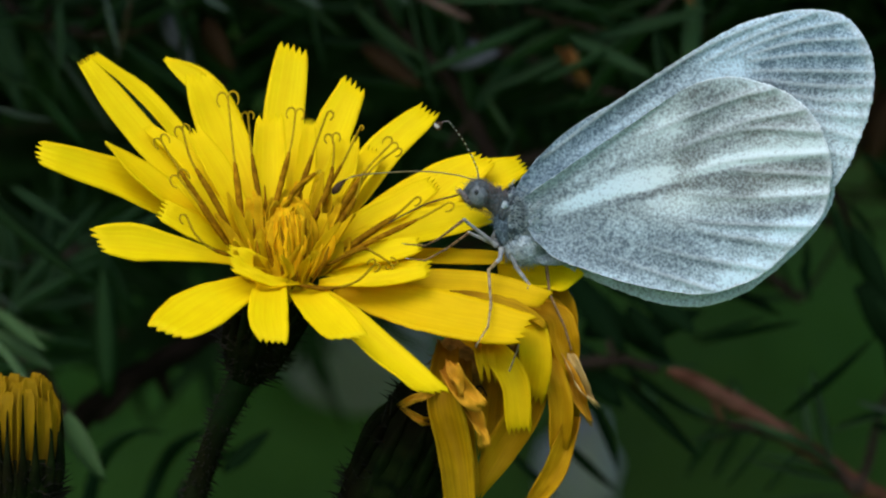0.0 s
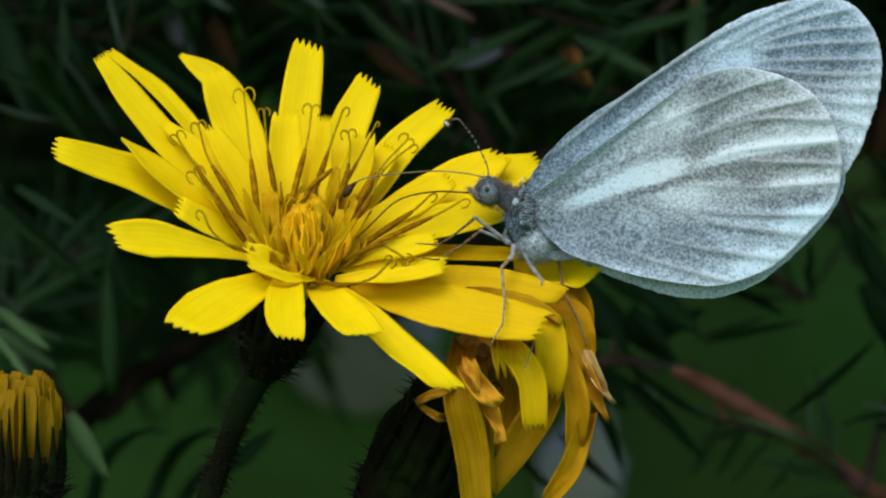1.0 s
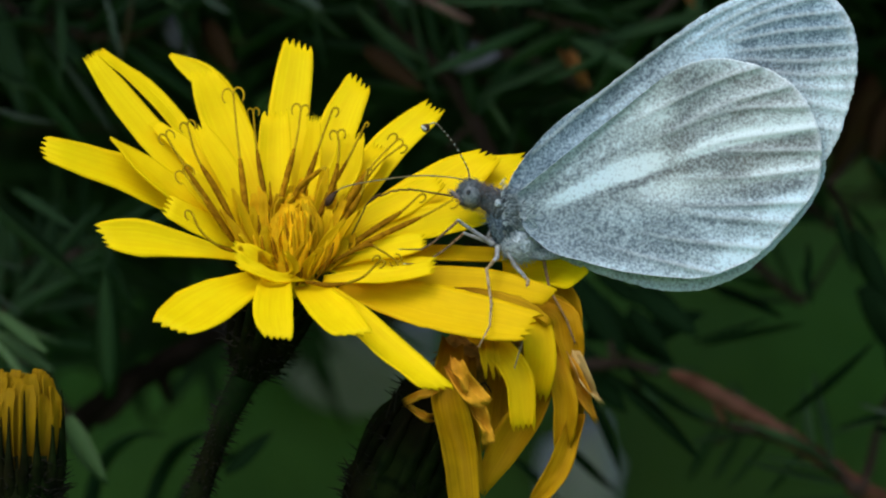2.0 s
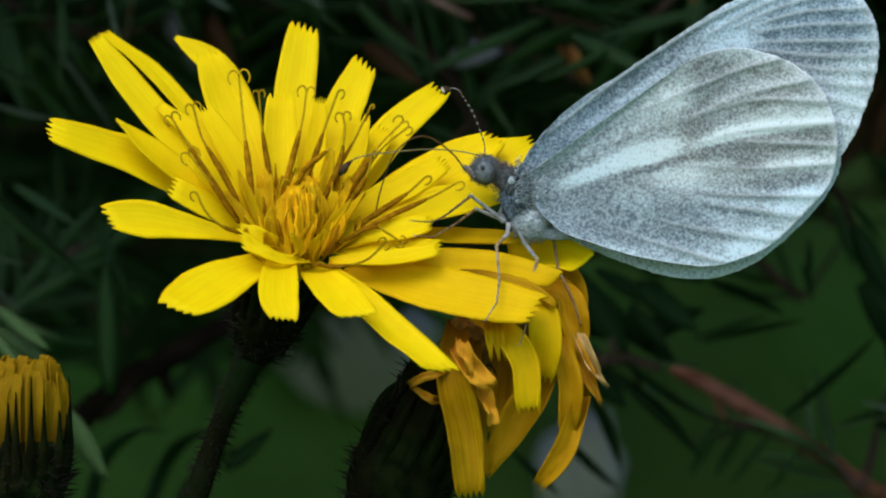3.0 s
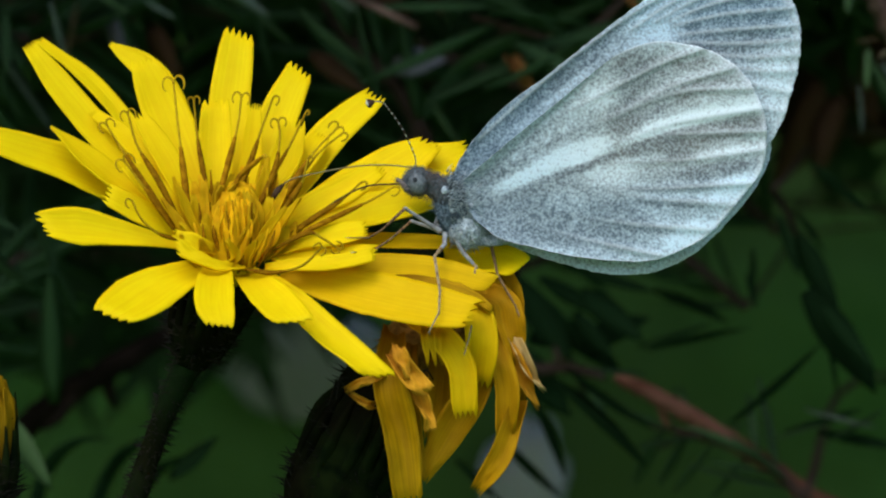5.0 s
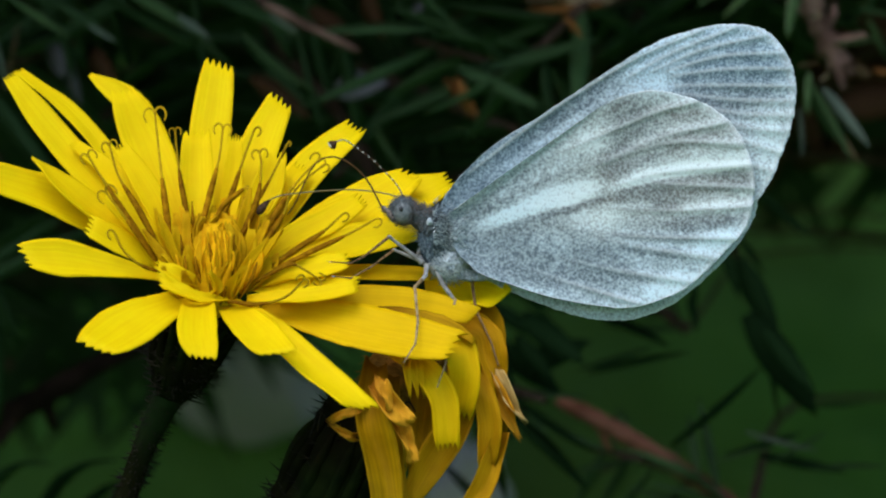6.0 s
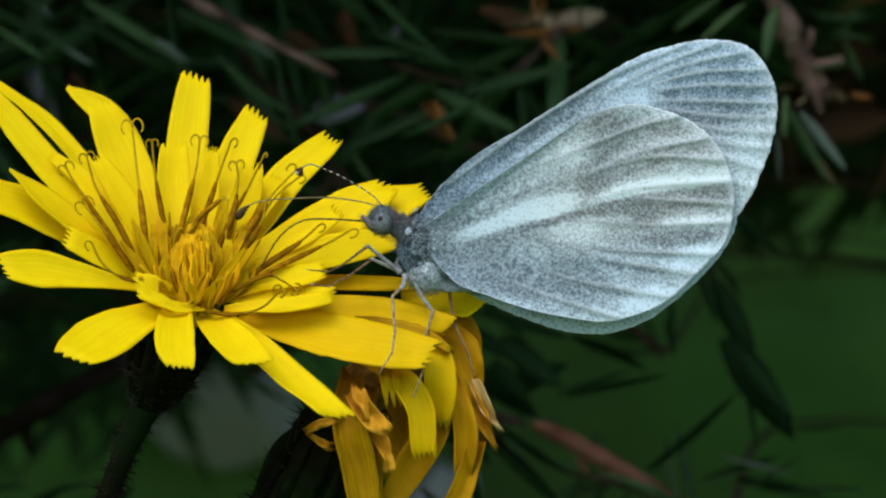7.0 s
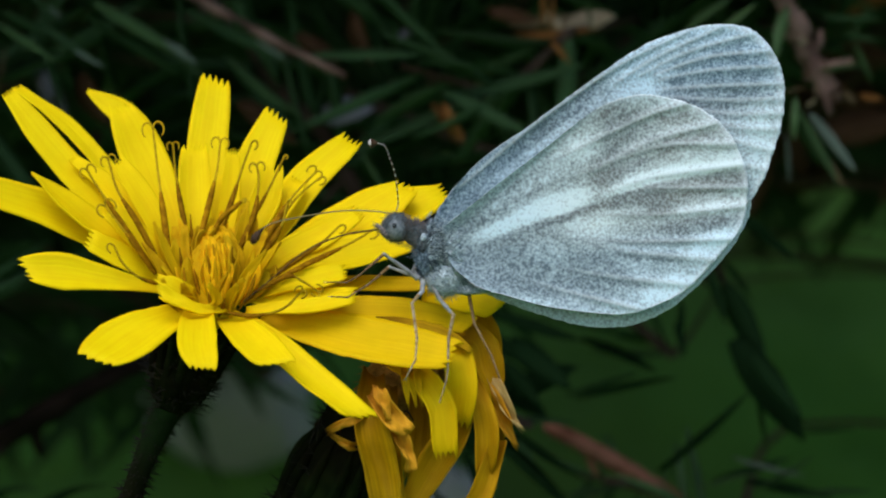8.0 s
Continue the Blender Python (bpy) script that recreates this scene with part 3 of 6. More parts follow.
for i in range(64):
    a, r = i * 2.399, 0.6 + 0.4 * rnd.random()
    foot_at = Vector((-9.3, -0.9, -1.7)) + Vector((math.cos(a) * 1.05 * r, math.sin(a) * 0.95 * r, 0))
    tip_at = Vector((-9.4, -1.2, 1.6)) + Vector((math.cos(a) * 1.4 * r + rnd.gauss(0, .2), math.sin(a) * 1.3 * r, rnd.uniform(-1.6, 0.6)))
    bm = bmesh.new()
    tube(bm, [foot_at, foot_at.lerp(tip_at, 0.5) + Vector((rnd.gauss(0, .12), 0, 0)), tip_at], [0.07, 0.12, 0.16, 0.14, 0.04], 6, 8, 0.3)
    part("closed_floret", bm, M_ANTHER if i % 5 == 3 else (M_PETAL_WARM if i % 2 else M_FLORET), head)
bm = bmesh.new()
ball(bm, (-9.4, -0.8, -0.7), (1.35, 1.2, 2.5), 24, 16, 0.2, 4.0)
part("floret_cushion", bm, M_FLORET, head, "dense unopened florets")
# a loose fan of narrow ligules and a few anther tubes round it
for i in range(60):
    a, r = i * 2.399, 0.45 + 0.55 * math.sqrt((i + 0.5) / 60)
    if math.sin(a) < -0.25 and i % 3:
        continue
    out_way = Vector((math.cos(a), math.sin(a) * 0.8, math.sin(a) * 0.45))
    foot_at = Vector((-9.4, -0.9, -1.6)) + out_way * 1.9 * r
    tip_at = Vector((-9.3, -0.9, 1.4)) + out_way * 3.3 * r + Vector((rnd.uniform(-.35, .35), 0, rnd.uniform(-0.5, 1.6) - (0.9 if math.sin(a) < 0 else 0)))
    if i % 3 == 2 or math.sin(a) < -0.5:
        bm = bmesh.new()
        tube(bm, [foot_at, foot_at.lerp(tip_at, 0.5) + out_way * 0.2, tip_at], [0.07, 0.11, 0.13, 0.12, 0.04], 6, 8, 0.3)
        part("anther_tube", bm, M_ANTHER if i % 2 else M_FLORET, head)
    else:
        ligule("young_petal", head, M_FLORET if i % 2 else M_PETAL_WARM, [foot_at, foot_at.lerp(tip_at, 0.55) + out_way * 0.3, tip_at], rnd.uniform(0.25, 0.5), rnd.uniform(0.6, 1.0), 0.4, 0.3,
               face=FACE + out_way * rnd.uniform(-0.9, 0.3), rows=8, tooth=0.15, turn=rnd.uniform(-25, 25), crumple=0.08)

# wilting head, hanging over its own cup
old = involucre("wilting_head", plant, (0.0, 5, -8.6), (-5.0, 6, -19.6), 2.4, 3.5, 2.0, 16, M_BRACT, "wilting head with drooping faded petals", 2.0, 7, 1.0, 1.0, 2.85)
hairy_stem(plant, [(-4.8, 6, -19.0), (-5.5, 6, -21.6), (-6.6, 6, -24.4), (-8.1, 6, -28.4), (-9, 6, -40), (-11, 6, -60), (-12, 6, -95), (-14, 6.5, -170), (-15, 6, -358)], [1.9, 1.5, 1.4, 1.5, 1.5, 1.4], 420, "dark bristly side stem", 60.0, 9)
DOWN = Vector((0.1, -0.95, 0.25))


def mx(px):
    return Vector((px / 28.6, 0, 0))


def wilted(mat, *a, **k):
    k.setdefault("face", DOWN)
    return ligule("wilted_petal", old, mat, *a, **k)


wilted(M_PETAL_BROWN, [(0.2, 0, -6.3), (-0.1, -2.5, -9.1), (0.6, -3, -12.2), (1.1, -3, -16.0)], 1.82, 2.17, foot=1.4, cup=0.45, wave=1.2, crumple=0.24)
wilted(M_PETAL_BROWN, [(1.3, 1, -7.0), (1.2, -1, -9.7), (1.5, -1.5, -12.1), (1.9, -1.5, -14.9)], 0.63, 1.05, foot=0.9, cup=0.5, wave=1.4, crumple=0.26)
wilted(M_PETAL_AGED_SHADED, [(1.6, 0, -5.6), (3.2, -2.6, -6.5), (4.3, -3.2, -8.2), (4.6, -3.2, -10.8)], 1.54, 1.75, foot=1.0, cup=0.35, crumple=0.14)
for dx in (0, 12, 22):
    wilted(M_PETAL_WARM, [Vector((2.1, -1, -5.7)) + mx(dx), Vector((2.1, -3, -6.2)) + mx(dx), Vector((2.2, -3.4, -6.8)) + mx(dx), Vector((2.3, -3.4, -7.7)) + mx(dx * 1.1)], 0.14, 0.45, foot=0.5, cup=0.4, rows=8, crumple=0.17)
wilted(M_PETAL_AGED_SHADED, [(2.3, 0, -4.5), (4.8, -2.2, -4.5), (5.6, -2.8, -6.3), (5.4, -2.2, -9.0)], 1.6, 2.0, foot=1.2, cup=0.3, wave=1.0, crumple=0.20)
wilted(M_PETAL_OLD, [(6.3, -0.5, -7.3), (5.1, -1, -9.9), (3.6, -1, -12.3), (2.2, -1, -14.8)], 0.91, 2.17, foot=1.0, cup=0.22, wave=1.2, crumple=0.20, peak=0.5)
wilted(M_PETAL_OLD, [(6.0, 0, -5.6), (6.7, -1.5, -7.6), (7.2, -1.8, -9.7), (7.1, -1.6, -12.0)], 1.33, 1.47, foot=1.0, cup=0.35, wave=1.0, crumple=0.20)
wilted(M_PETAL_OLD, [(8.0, -1, -10.3), (7.4, -1.4, -12.1), (6.7, -1.4, -13.9), (5.5, -1.2, -15.6)], 0.91, 1.47, foot=0.9, cup=0.35, wave=1.0, crumple=0.24)
wilted(M_PETAL_OLD, [(5.1, 1, -3.5), (7.0, 0, -4.2), (7.5, -0.6, -5.9), (7.8, -0.6, -7.6)], 0.91, 1.75, foot=1.0, cup=0.3, wave=1.2, crumple=0.26)
wilted(M_PETAL_STRAW, [(7.3, 0.5, -6.2), (8.0, -0.6, -7.2), (8.6, -0.8, -8.6), (9.3, -0.8, -9.4)], 0.31, 0.77, foot=0.5, cup=0.8, wave=1.6, crumple=0.42)
wilted(M_PETAL_DRY, [(6.7, 0.3, -6.6), (7.5, -0.3, -7.6), (8.3, -0.4, -9.2), (9.0, -0.4, -10.5)], 0.42, 0.98, foot=0.6, cup=0.6, wave=1.2, crumple=0.42)
wilted(M_PETAL_BROWN, [(7.1, 0.8, -7.7), (7.6, 0.5, -9.1), (7.9, 0.5, -10.3), (7.7, 0.5, -11.2)], 0.42, 1.05, foot=0.6, cup=0.6, wave=1.2, crumple=0.42)
wilted(M_PETAL, [(3.4, 3, -1.8), (5.3, 2, -1.7), (6.9, 1, -1.8), (8.0, 0.2, -2.2)], 1.96, 2.59, foot=1.4, cup=0.25, face=(0.2, -0.8, 0.5), tooth=0.1, slant=-0.2)
wilted(M_PETAL_OLD, [(5.5, 2.4, -2.3), (6.9, 1.8, -2.8), (7.5, 1.2, -4.2), (7.7, 1, -6.3)], 1.05, 1.61, foot=1.0, cup=0.3, wave=1.2, crumple=0.20)
wilted(M_PETAL_OLD, [(2.7, 2, -4.2), (4.8, 1, -3.5), (6.7, 0.5, -4.2), (7.6, 0.5, -5.6)], 1.40, 2.10, foot=1.2, cup=0.25)
wilted(M_PETAL_DRY, [(0.1, -3, -7.3), (0.8, -4, -8.1), (1.6, -4.2, -9.0), (2.4, -4.1, -9.5)], 0.8, 1.35, foot=0.7, cup=0.35, wave=1.2, turn=15, crumple=0.26, rows=22, tooth=0.15, label="shrivelled orange petal")
wilted(M_PETAL_DRY, [(0.4, -3.4, -6.9), (0.6, -4.3, -7.4), (0.9, -4.5, -8.0), (1.1, -4.5, -8.8)], 0.5, 0.85, foot=0.5, cup=0.4, wave=1.0, turn=-20, crumple=0.24, rows=16, tooth=0.1, label="shrivelled orange petal")
wilted(M_PETAL_DRY, [(1.2, -3, -8.9), (1.8, -3.6, -10.1), (2.2, -3.8, -11.0), (2.5, -3.8, -11.9)], 0.56, 0.91, foot=0.5, cup=0.5, wave=1.2, turn=-25, crumple=0.26, tooth=0.15, rows=18, label="shrivelled orange petal")
wilted(M_PETAL_DRY, [(-0.3, -2, -8.6), (-1.0, -3, -8.9), (-1.7, -3, -9.1), (-2.3, -3, -9.4)], 0.42, 0.56, foot=0.4, cup=0.6, wave=0.8, crumple=0.3, label="shrivelled orange petal")
wilted(M_PETAL_DRY, [(-0.8, -2, -10.6), (-1.4, -2.5, -10.5), (-2.1, -2.5, -10.0)], 0.28, 0.52, foot=0.4, cup=0.6, wave=0.8, rows=8, crumple=0.3)
wilted(M_PETAL_BROWN, [(3.4, 1.5, -7.0), (3.1, 0.5, -9.4), (2.9, 0, -11.1), (2.6, 0, -12.5)], 0.91, 1.75, foot=1.4, cup=0.3, wave=0.9, crumple=0.2)

# brown dried florets and pale fluff inside the wilting head
bm = bmesh.new()
ball(bm, (2.4, 4, -7.4), (2.9, 2.4, 2.4), 24, 16, 0.25, 2.0)
rnd = random.Random(17)
for i in range(420):
    d = Vector((rnd.gauss(0, 1), rnd.gauss(-0.4, 1), rnd.gauss(-0.2, 1))).normalized()
    spike(bm, Vector((2.4, 4, -7.4)) + Vector((d.x * 2.8, d.y * 2.3, d.z * 2.3)), d + Vector((rnd.gauss(0, .4), 0, rnd.gauss(-0.3, .4))), rnd.uniform(0.4, 1.3), 0.075)
part("dried_centre", bm, M_DRIED, old, "brown dried florets")
for pts in ([(1.8, -1, -8.7), (2.3, -2, -8.4), (2.7, -2.2, -9.0)], [(-3.3, 2, -9.1), (-3.5, 1, -9.8), (-3.8, 0.5, -10.7)], [(-3.0, 2, -8.8), (-3.2, 1, -9.6), (-3.3, 0.5, -10.3)]):
    bm = bmesh.new()
    tube(bm, pts, [0.07, 0.06, 0.04], 6, 8)
    part("dry_style", bm, M_BRISTLE, old)

# bud with its yellow tips just showing
bud_plant = thing("hawkweed_bud_stalk", STAGE + mm((-24, 2, -352)), "closed yellow hawkweed bud on its own dark bristly stem", "flower")
bud = involucre("flower_bud", bud_plant, (-25.9, -2, -12.8), (-25.9, -2, -17.4), 2.15, 2.35, 1.2, 0, M_BRACT, "closed bud with yellow petal tips between dark bracts", 1.0, 13)
rnd = random.Random(4)
for count, r, top_y, wide in ((14, 2.05, -0.75, 1.1), (12, 1.75, 0.1, 1.05), (9, 1.3, 0.2, 1.0), (6, 0.7, 0.05, 0.9)):
    for i in range(count):
        a = 6.283 * (i + 0.5 * (count % 2)) / count + rnd.uniform(-0.12, 0.12)
        off = Vector((math.cos(a) * r, math.sin(a) * r, 0))
        up = Vector((0, 0, top_y + rnd.uniform(-0.4, 0.35)))
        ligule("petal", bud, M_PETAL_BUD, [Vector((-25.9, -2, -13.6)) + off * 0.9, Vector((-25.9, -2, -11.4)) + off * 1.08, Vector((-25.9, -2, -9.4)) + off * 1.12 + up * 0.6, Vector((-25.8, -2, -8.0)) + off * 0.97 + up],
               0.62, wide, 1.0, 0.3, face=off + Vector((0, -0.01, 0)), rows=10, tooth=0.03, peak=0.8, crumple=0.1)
for i in range(19):
    a = 6.283 * i / 19 + rnd.uniform(-0.1, 0.1)
    off = Vector((math.cos(a), math.sin(a), 0))
    bm = bmesh.new()
    tube(bm, [Vector((-25.9, -2, -16.7)) + off * 1.5, Vector((-25.9, -2, -13.8)) + off * 2.4, Vector((-25.9, -2, -11.9)) + off * 2.55, Vector((-25.9, -2, -9.7)) + off * 2.5 + Vector((0, 0, rnd.uniform(-1.0, 0.9)))],
         [0.45, 0.55, 0.42, 0.28, 0.18, 0.11, 0.04], 6, 12, 0.2, flat=0.7)
    part("bract", bm, M_BRACT, bud)
hairy_stem(bud_plant, [(-25.7, -2, -17.8), (-26.0, -2, -20.0), (-25.9, -1, -23.6), (-25, 0, -34), (-24, 1, -55), (-23.5, 2, -95), (-23.5, 2, -170), (-24, 2, -358)], [1.1, 1.0, 1.0, 1.2, 1.3], 150, "dark bristly side stem", 40.0, 21)


# ---- the butterfly ----
fly = thing("butterfly", STAGE + mm((4.1, 0, 1.4)), "small white butterfly with grey-dusted closed wings feeding on the flower", "butterfly")


def near_lines(p, line):
    """Distance from each point of an array (right, up) to a broken line."""
    best = np.full(len(p), 1e9)
    for a, b in zip(line, line[1:]):
        d = b - a
        t = np.clip(((p - a) @ d) / (d @ d), 0, 1)
        best = np.minimum(best, np.linalg.norm(p - a - t[:, None] * d, axis=1))
    return best


def wing(name, root, outline, depth, mat, veins, clouds, lean, label, nr=56, na=170, pleat=0.20, dust=0.52):
    """A wing blade: radial sheet from its root to a smooth outline, folded along its veins towards the margin, with its pattern as attributes."""
    root = Vector(root)
    edge = bend(outline, na)
    flat, f = [], []
    for j in range(nr + 1):
        f.append(0.02 + 0.98 * (j / nr) ** 0.8)
        for i in range(na + 1):
            q = root.lerp(edge[i], f[-1])
            if j == nr:
                q += (edge[i] - root).normalized() * 0.05 * noise.noise(edge[i] * 9)
            flat.append(q)
    p2 = np.array([(q.x, q.z) for q in flat])
    far = np.repeat(f, na + 1)
    fold, line_at, groove = np.zeros(len(p2)), np.zeros(len(p2)), np.zeros(len(p2))
    rise = 0.08 + 0.92 * np.clip((far - 0.5) / 0.42, 0, 1)
    for v in veins:
        dist = near_lines(p2, np.array([(p[0], p[2]) for p in bend(v, 14)]))
        fold += np.exp(-(dist / 0.24) ** 2) * rise
        line_at = np.maximum(line_at, np.exp(-(dist / 0.11) ** 2) * np.clip((far - 0.45) / 0.4, 0, 1))
        groove = np.maximum(groove, np.exp(-(dist / 0.10) ** 2) * np.clip((1.0 - far) / 0.3, 0, 1))
    s = dust - 0.14 * far ** 3 + 0.16 * groove
    for cx, _, cz, rx, rz, ang, amt in clouds:
        ca, sa = math.cos(radians(ang)), math.sin(radians(ang))
        dx, dz = p2[:, 0] - cx, p2[:, 1] - cz
        u, w = (dx * ca + dz * sa) / rx, (-dx * sa + dz * ca) / rz
        s += 1.3 * amt * np.exp(-(u * u + w * w) ** 1.5)
    rim = np.clip((far - 0.972) / 0.02, 0, 1)
    line_at = np.maximum(line_at, rim)
    bm = bmesh.new()
    smoke, vein, cold = [bm.verts.layers.float.new(k) for k in ("smoke", "vein", "cold")]
    chill = np.clip((2.4 - p2[:, 1] + 0.12 * (p2[:, 0] - 12)) / 2.0, 0, 1) + np.clip((p2[:, 1] - 9.5) / 2.5, 0, 1) * np.clip((p2[:, 0] - 13) / 4, 0, 1) + 0.8 * np.clip((14 - p2[:, 0]) / 5, 0, 1)
    top, low = [], []
    for j in range(nr + 1):
        for layer, off in ((top, -0.03), (low, 0.03)):
            row = []
            for i in range(na + 1):
                k = j * (na + 1) + i
                q = flat[k]
                dusting = s[k] + 0.10 * noise.noise(q * 0.9) + 0.10 * noise.noise(q * 2.6)
                if j == nr:
                    q = q + Vector((noise.noise(q * 17.0), 0, noise.noise(q * 17.0 + Vector((7, 0, 0))))) * 0.08
                q = q + Vector((0, depth + off - pleat * fold[k] + lean * f[j] ** 2 + 0.12 * noise.noise(q * 0.35 + Vector((depth, 0, 0))), 0))
                vert = bm.verts.new(mm(q))
                vert[smoke], vert[vein], vert[cold] = max(0, min(0.78, dusting)), line_at[k], min(1, chill[k])
                row.append(vert)
            layer.append(row)
    for j in range(nr):
        for i in range(na):
            bm.faces.new((top[j][i], top[j + 1][i], top[j + 1][i + 1], top[j][i + 1]))
            bm.faces.new((low[j][i], low[j][i + 1], low[j + 1][i + 1], low[j + 1][i]))
    for i in range(na):
        bm.faces.new((top[nr][i], low[nr][i], low[nr][i + 1], top[nr][i + 1]))
    return part(name, bm, mat, fly, label)


FORE = [(4.2, 0, 2.1), (4.4, 0, 3.5), (5.5, 0, 5.2), (7.7, 0, 7.3), (11.1, 0, 9.4), (14.6, 0, 11.7), (18.0, 0, 13.7), (20.5, 0, 14.5), (22.6, 0, 14.8), (24.7, 0, 14.4), (26.0, 0, 13.0),
        (26.6, 0, 11.2), (26.4, 0, 8.8), (25.7, 0, 6.7), (24.7, 0, 4.6), (22.9, 0, 3.4), (14.5, 0, 2.1), (7.5, 0, 2.0)]
HIND = [(5.0, 0, 3.2), (8.9, 0, 5.9), (11.9, 0, 7.9), (14.4, 0, 9.6), (15.9, 0, 10.3), (17.7, 0, 10.6), (19.4, 0, 10.3), (21.2, 0, 9.6), (22.6, 0, 8.4), (23.4, 0, 7.0),
        (23.9, 0, 5.3), (23.8, 0, 3.7), (23.3, 0, 2.0), (21.9, 0, 0.5), (19.8, 0, -1.5), (17.8, 0, -2.4), (15.9, 0, -2.8), (13.8, 0, -2.6), (11.0, 0, -2.0), (8.9, 0, -1.3), (7.2, 0, -0.7), (6.1, 0, 0.1), (5.2, 0, 1.3)]
HIND_FAR = [(5.6, 0, 3.9), (11.7, 0, 8.4), (15.9, 0, 10.2), (19.4, 0, 10.2), (22.6, 0, 8.1), (23.8, 0, 6.3), (24.3, 0, 4.1), (24.0, 0, 2.5), (22.6, 0, 0.5), (20.8, 0, -1.2), (19.1, 0, -2.5),
            (17.3, 0, -3.3), (15.8, 0, -3.6), (13.5, 0, -3.4), (11.0, 0, -2.6), (8.6, 0, -1.6), (6.5, 0, -0.3), (5.7, 0, 1.4)]
FORE_VEINS = [
    [(6.3, 0, 5.7), (11.0, 0, 9.2), (16.3, 0, 12.5), (20.7, 0, 14.4)], [(16.3, 0, 11.6), (19.1, 0, 13.1), (22.9, 0, 14.6)], [(17.7, 0, 11.9), (20.8, 0, 13.2), (24.8, 0, 14.1)],
    [(18.7, 0, 11.9), (21.9, 0, 12.8), (26.1, 0, 13.0)], [(18.9, 0, 11.6), (22.2, 0, 12.0), (26.5, 0, 12.0)], [(19.1, 0, 11.0), (22.6, 0, 11.0), (26.7, 0, 10.9)],
    [(19.4, 0, 10.5), (22.9, 0, 10.1), (26.6, 0, 10.0)], [(20.8, 0, 9.6), (23.6, 0, 9.2), (26.4, 0, 9.1)], [(21.5, 0, 8.9), (24.0, 0, 8.3), (26.2, 0, 8.1)], [(22.2, 0, 8.1), (24.0, 0, 7.3), (25.7, 0, 6.8)],
    [(22.9, 0, 6.3), (24.0, 0, 6.0), (25.2, 0, 5.6)]]
HIND_LOWER_VEINS = [
    [(5.8, 0, 2.0), (10.3, 0, 3.5), (14.5, 0, 4.5), (18.0, 0, 5.5), (23.6, 0, 5.9)], [(10.3, 0, 3.4), (14.5, 0, 3.4), (18.7, 0, 3.2), (23.8, 0, 3.4)],
    [(9.6, 0, 2.8), (13.1, 0, 2.0), (17.3, 0, 1.6), (22.9, 0, 1.4)], [(12.8, 0, 2.0), (16.6, 0, 1.0), (21.5, 0, 0.2)], [(6.2, 0, 1.6), (11.0, 0, 0.6), (15.6, 0, -0.5), (19.8, 0, -1.2)],
    [(6.0, 0, 1.3), (9.3, 0, 0.0), (12.8, 0, -1.3), (16.6, 0, -2.5)]]
HIND_UPPER_VEINS = [
    [(5.8, 0, 2.5), (10.3, 0, 4.9), (14.5, 0, 6.2), (18.7, 0, 7.4), (23.3, 0, 7.2)],
    [(14.5, 0, 6.2), (18.0, 0, 7.7), (22.2, 0, 8.6)], [(6.2, 0, 3.2), (10.3, 0, 6.0), (14.5, 0, 7.9), (18.0, 0, 9.3), (20.5, 0, 9.9)], [(17.7, 0, 4.9), (20.8, 0, 4.7), (23.8, 0, 4.5)]]
HIND_VEINS = HIND_LOWER_VEINS + HIND_UPPER_VEINS
# centre, half-axes, tilt and strength of each dusky (or, below nought, bare) patch
FORE_CLOUDS = [(22.4, 0, 11.3, 3.4, 2.0, 10, 0.5), (17.7, 0, 10.9, 2.4, 0.9, 25, -0.3), (10.6, 0, 8.6, 5.6, 0.75, 33, 0.8), (6.2, 0, 4.6, 1.8, 1.2, 35, 0.25), (15.9, 0, 11.6, 3.0, 0.5, 30, -0.1),
               (25.0, 0, 7.0, 1.2, 2.0, 0, -0.2), (10.8, 0, 7.9, 3.6, 0.4, 31, -0.25)]
UPPER_CLOUDS = [(16.0, 0, 8.8, 1.3, 1.5, 10, 0.32), (15.3, 0, 5.9, 0.9, 1.5, -25, 0.26), (19.9, 0, 7.6, 3.2, 0.5, 12, 0.2), (18.6, 0, 9.2, 2.4, 0.6, -5, 0.16), (17.4, 0, 6.4, 3.0, 0.22, 18, 0.2),
                (12.1, 0, 4.2, 2.3, 0.62, 14, -0.85), (8.7, 0, 3.0, 2.4, 0.5, 20, -0.6), (20.6, 0, 5.85, 4.0, 0.5, 9, -0.85), (16.3, 0, 4.95, 1.5, 0.3, 15, -0.4),
                (21.2, 0, 4.9, 2.9, 0.62, 5, 0.55), (17.2, 0, 4.4, 2.4, 0.42, 14, 0.48), (12.2, 0, 3.25, 3.4, 0.26, 15, 0.34), (13.6, 0, 7.6, 2.4, 0.8, 32, -0.2)]
LOWER_CLOUDS = [(18.4, 0, 4.0, 1.1, 0.9, 0, 0.36), (20.6, 0, 2.35, 2.6, 0.5, 3, 0.40), (21.5, 0, 3.5, 2.2, 0.3, 3, -0.2), (14.5, 0, 2.9, 1.7, 0.8, 8, -0.26), (14.2, 0, 0.1, 1.7, 1.0, -12, 0.3), (18.2, 0, 1.5, 3.0, 0.22, -3, 0.28),
                (17.6, 0, 0.55, 2.6, 0.22, -8, 0.28), (16.4, 0, -0.9, 2.4, 0.3, -12, 0.24), (7.5, 0, 1.2, 3.6, 2.2, -18, 0.26), (18.4, 0, -1.5, 1.8, 0.8, 20, -0.34), (21.6, 0, 1.3, 1.8, 0.8, 20, -0.3), (12.0, 0, -0.9, 3.6, 1.0, -14, 0.2)]
HIND_CLOUDS = UPPER_CLOUDS + LOWER_CLOUDS
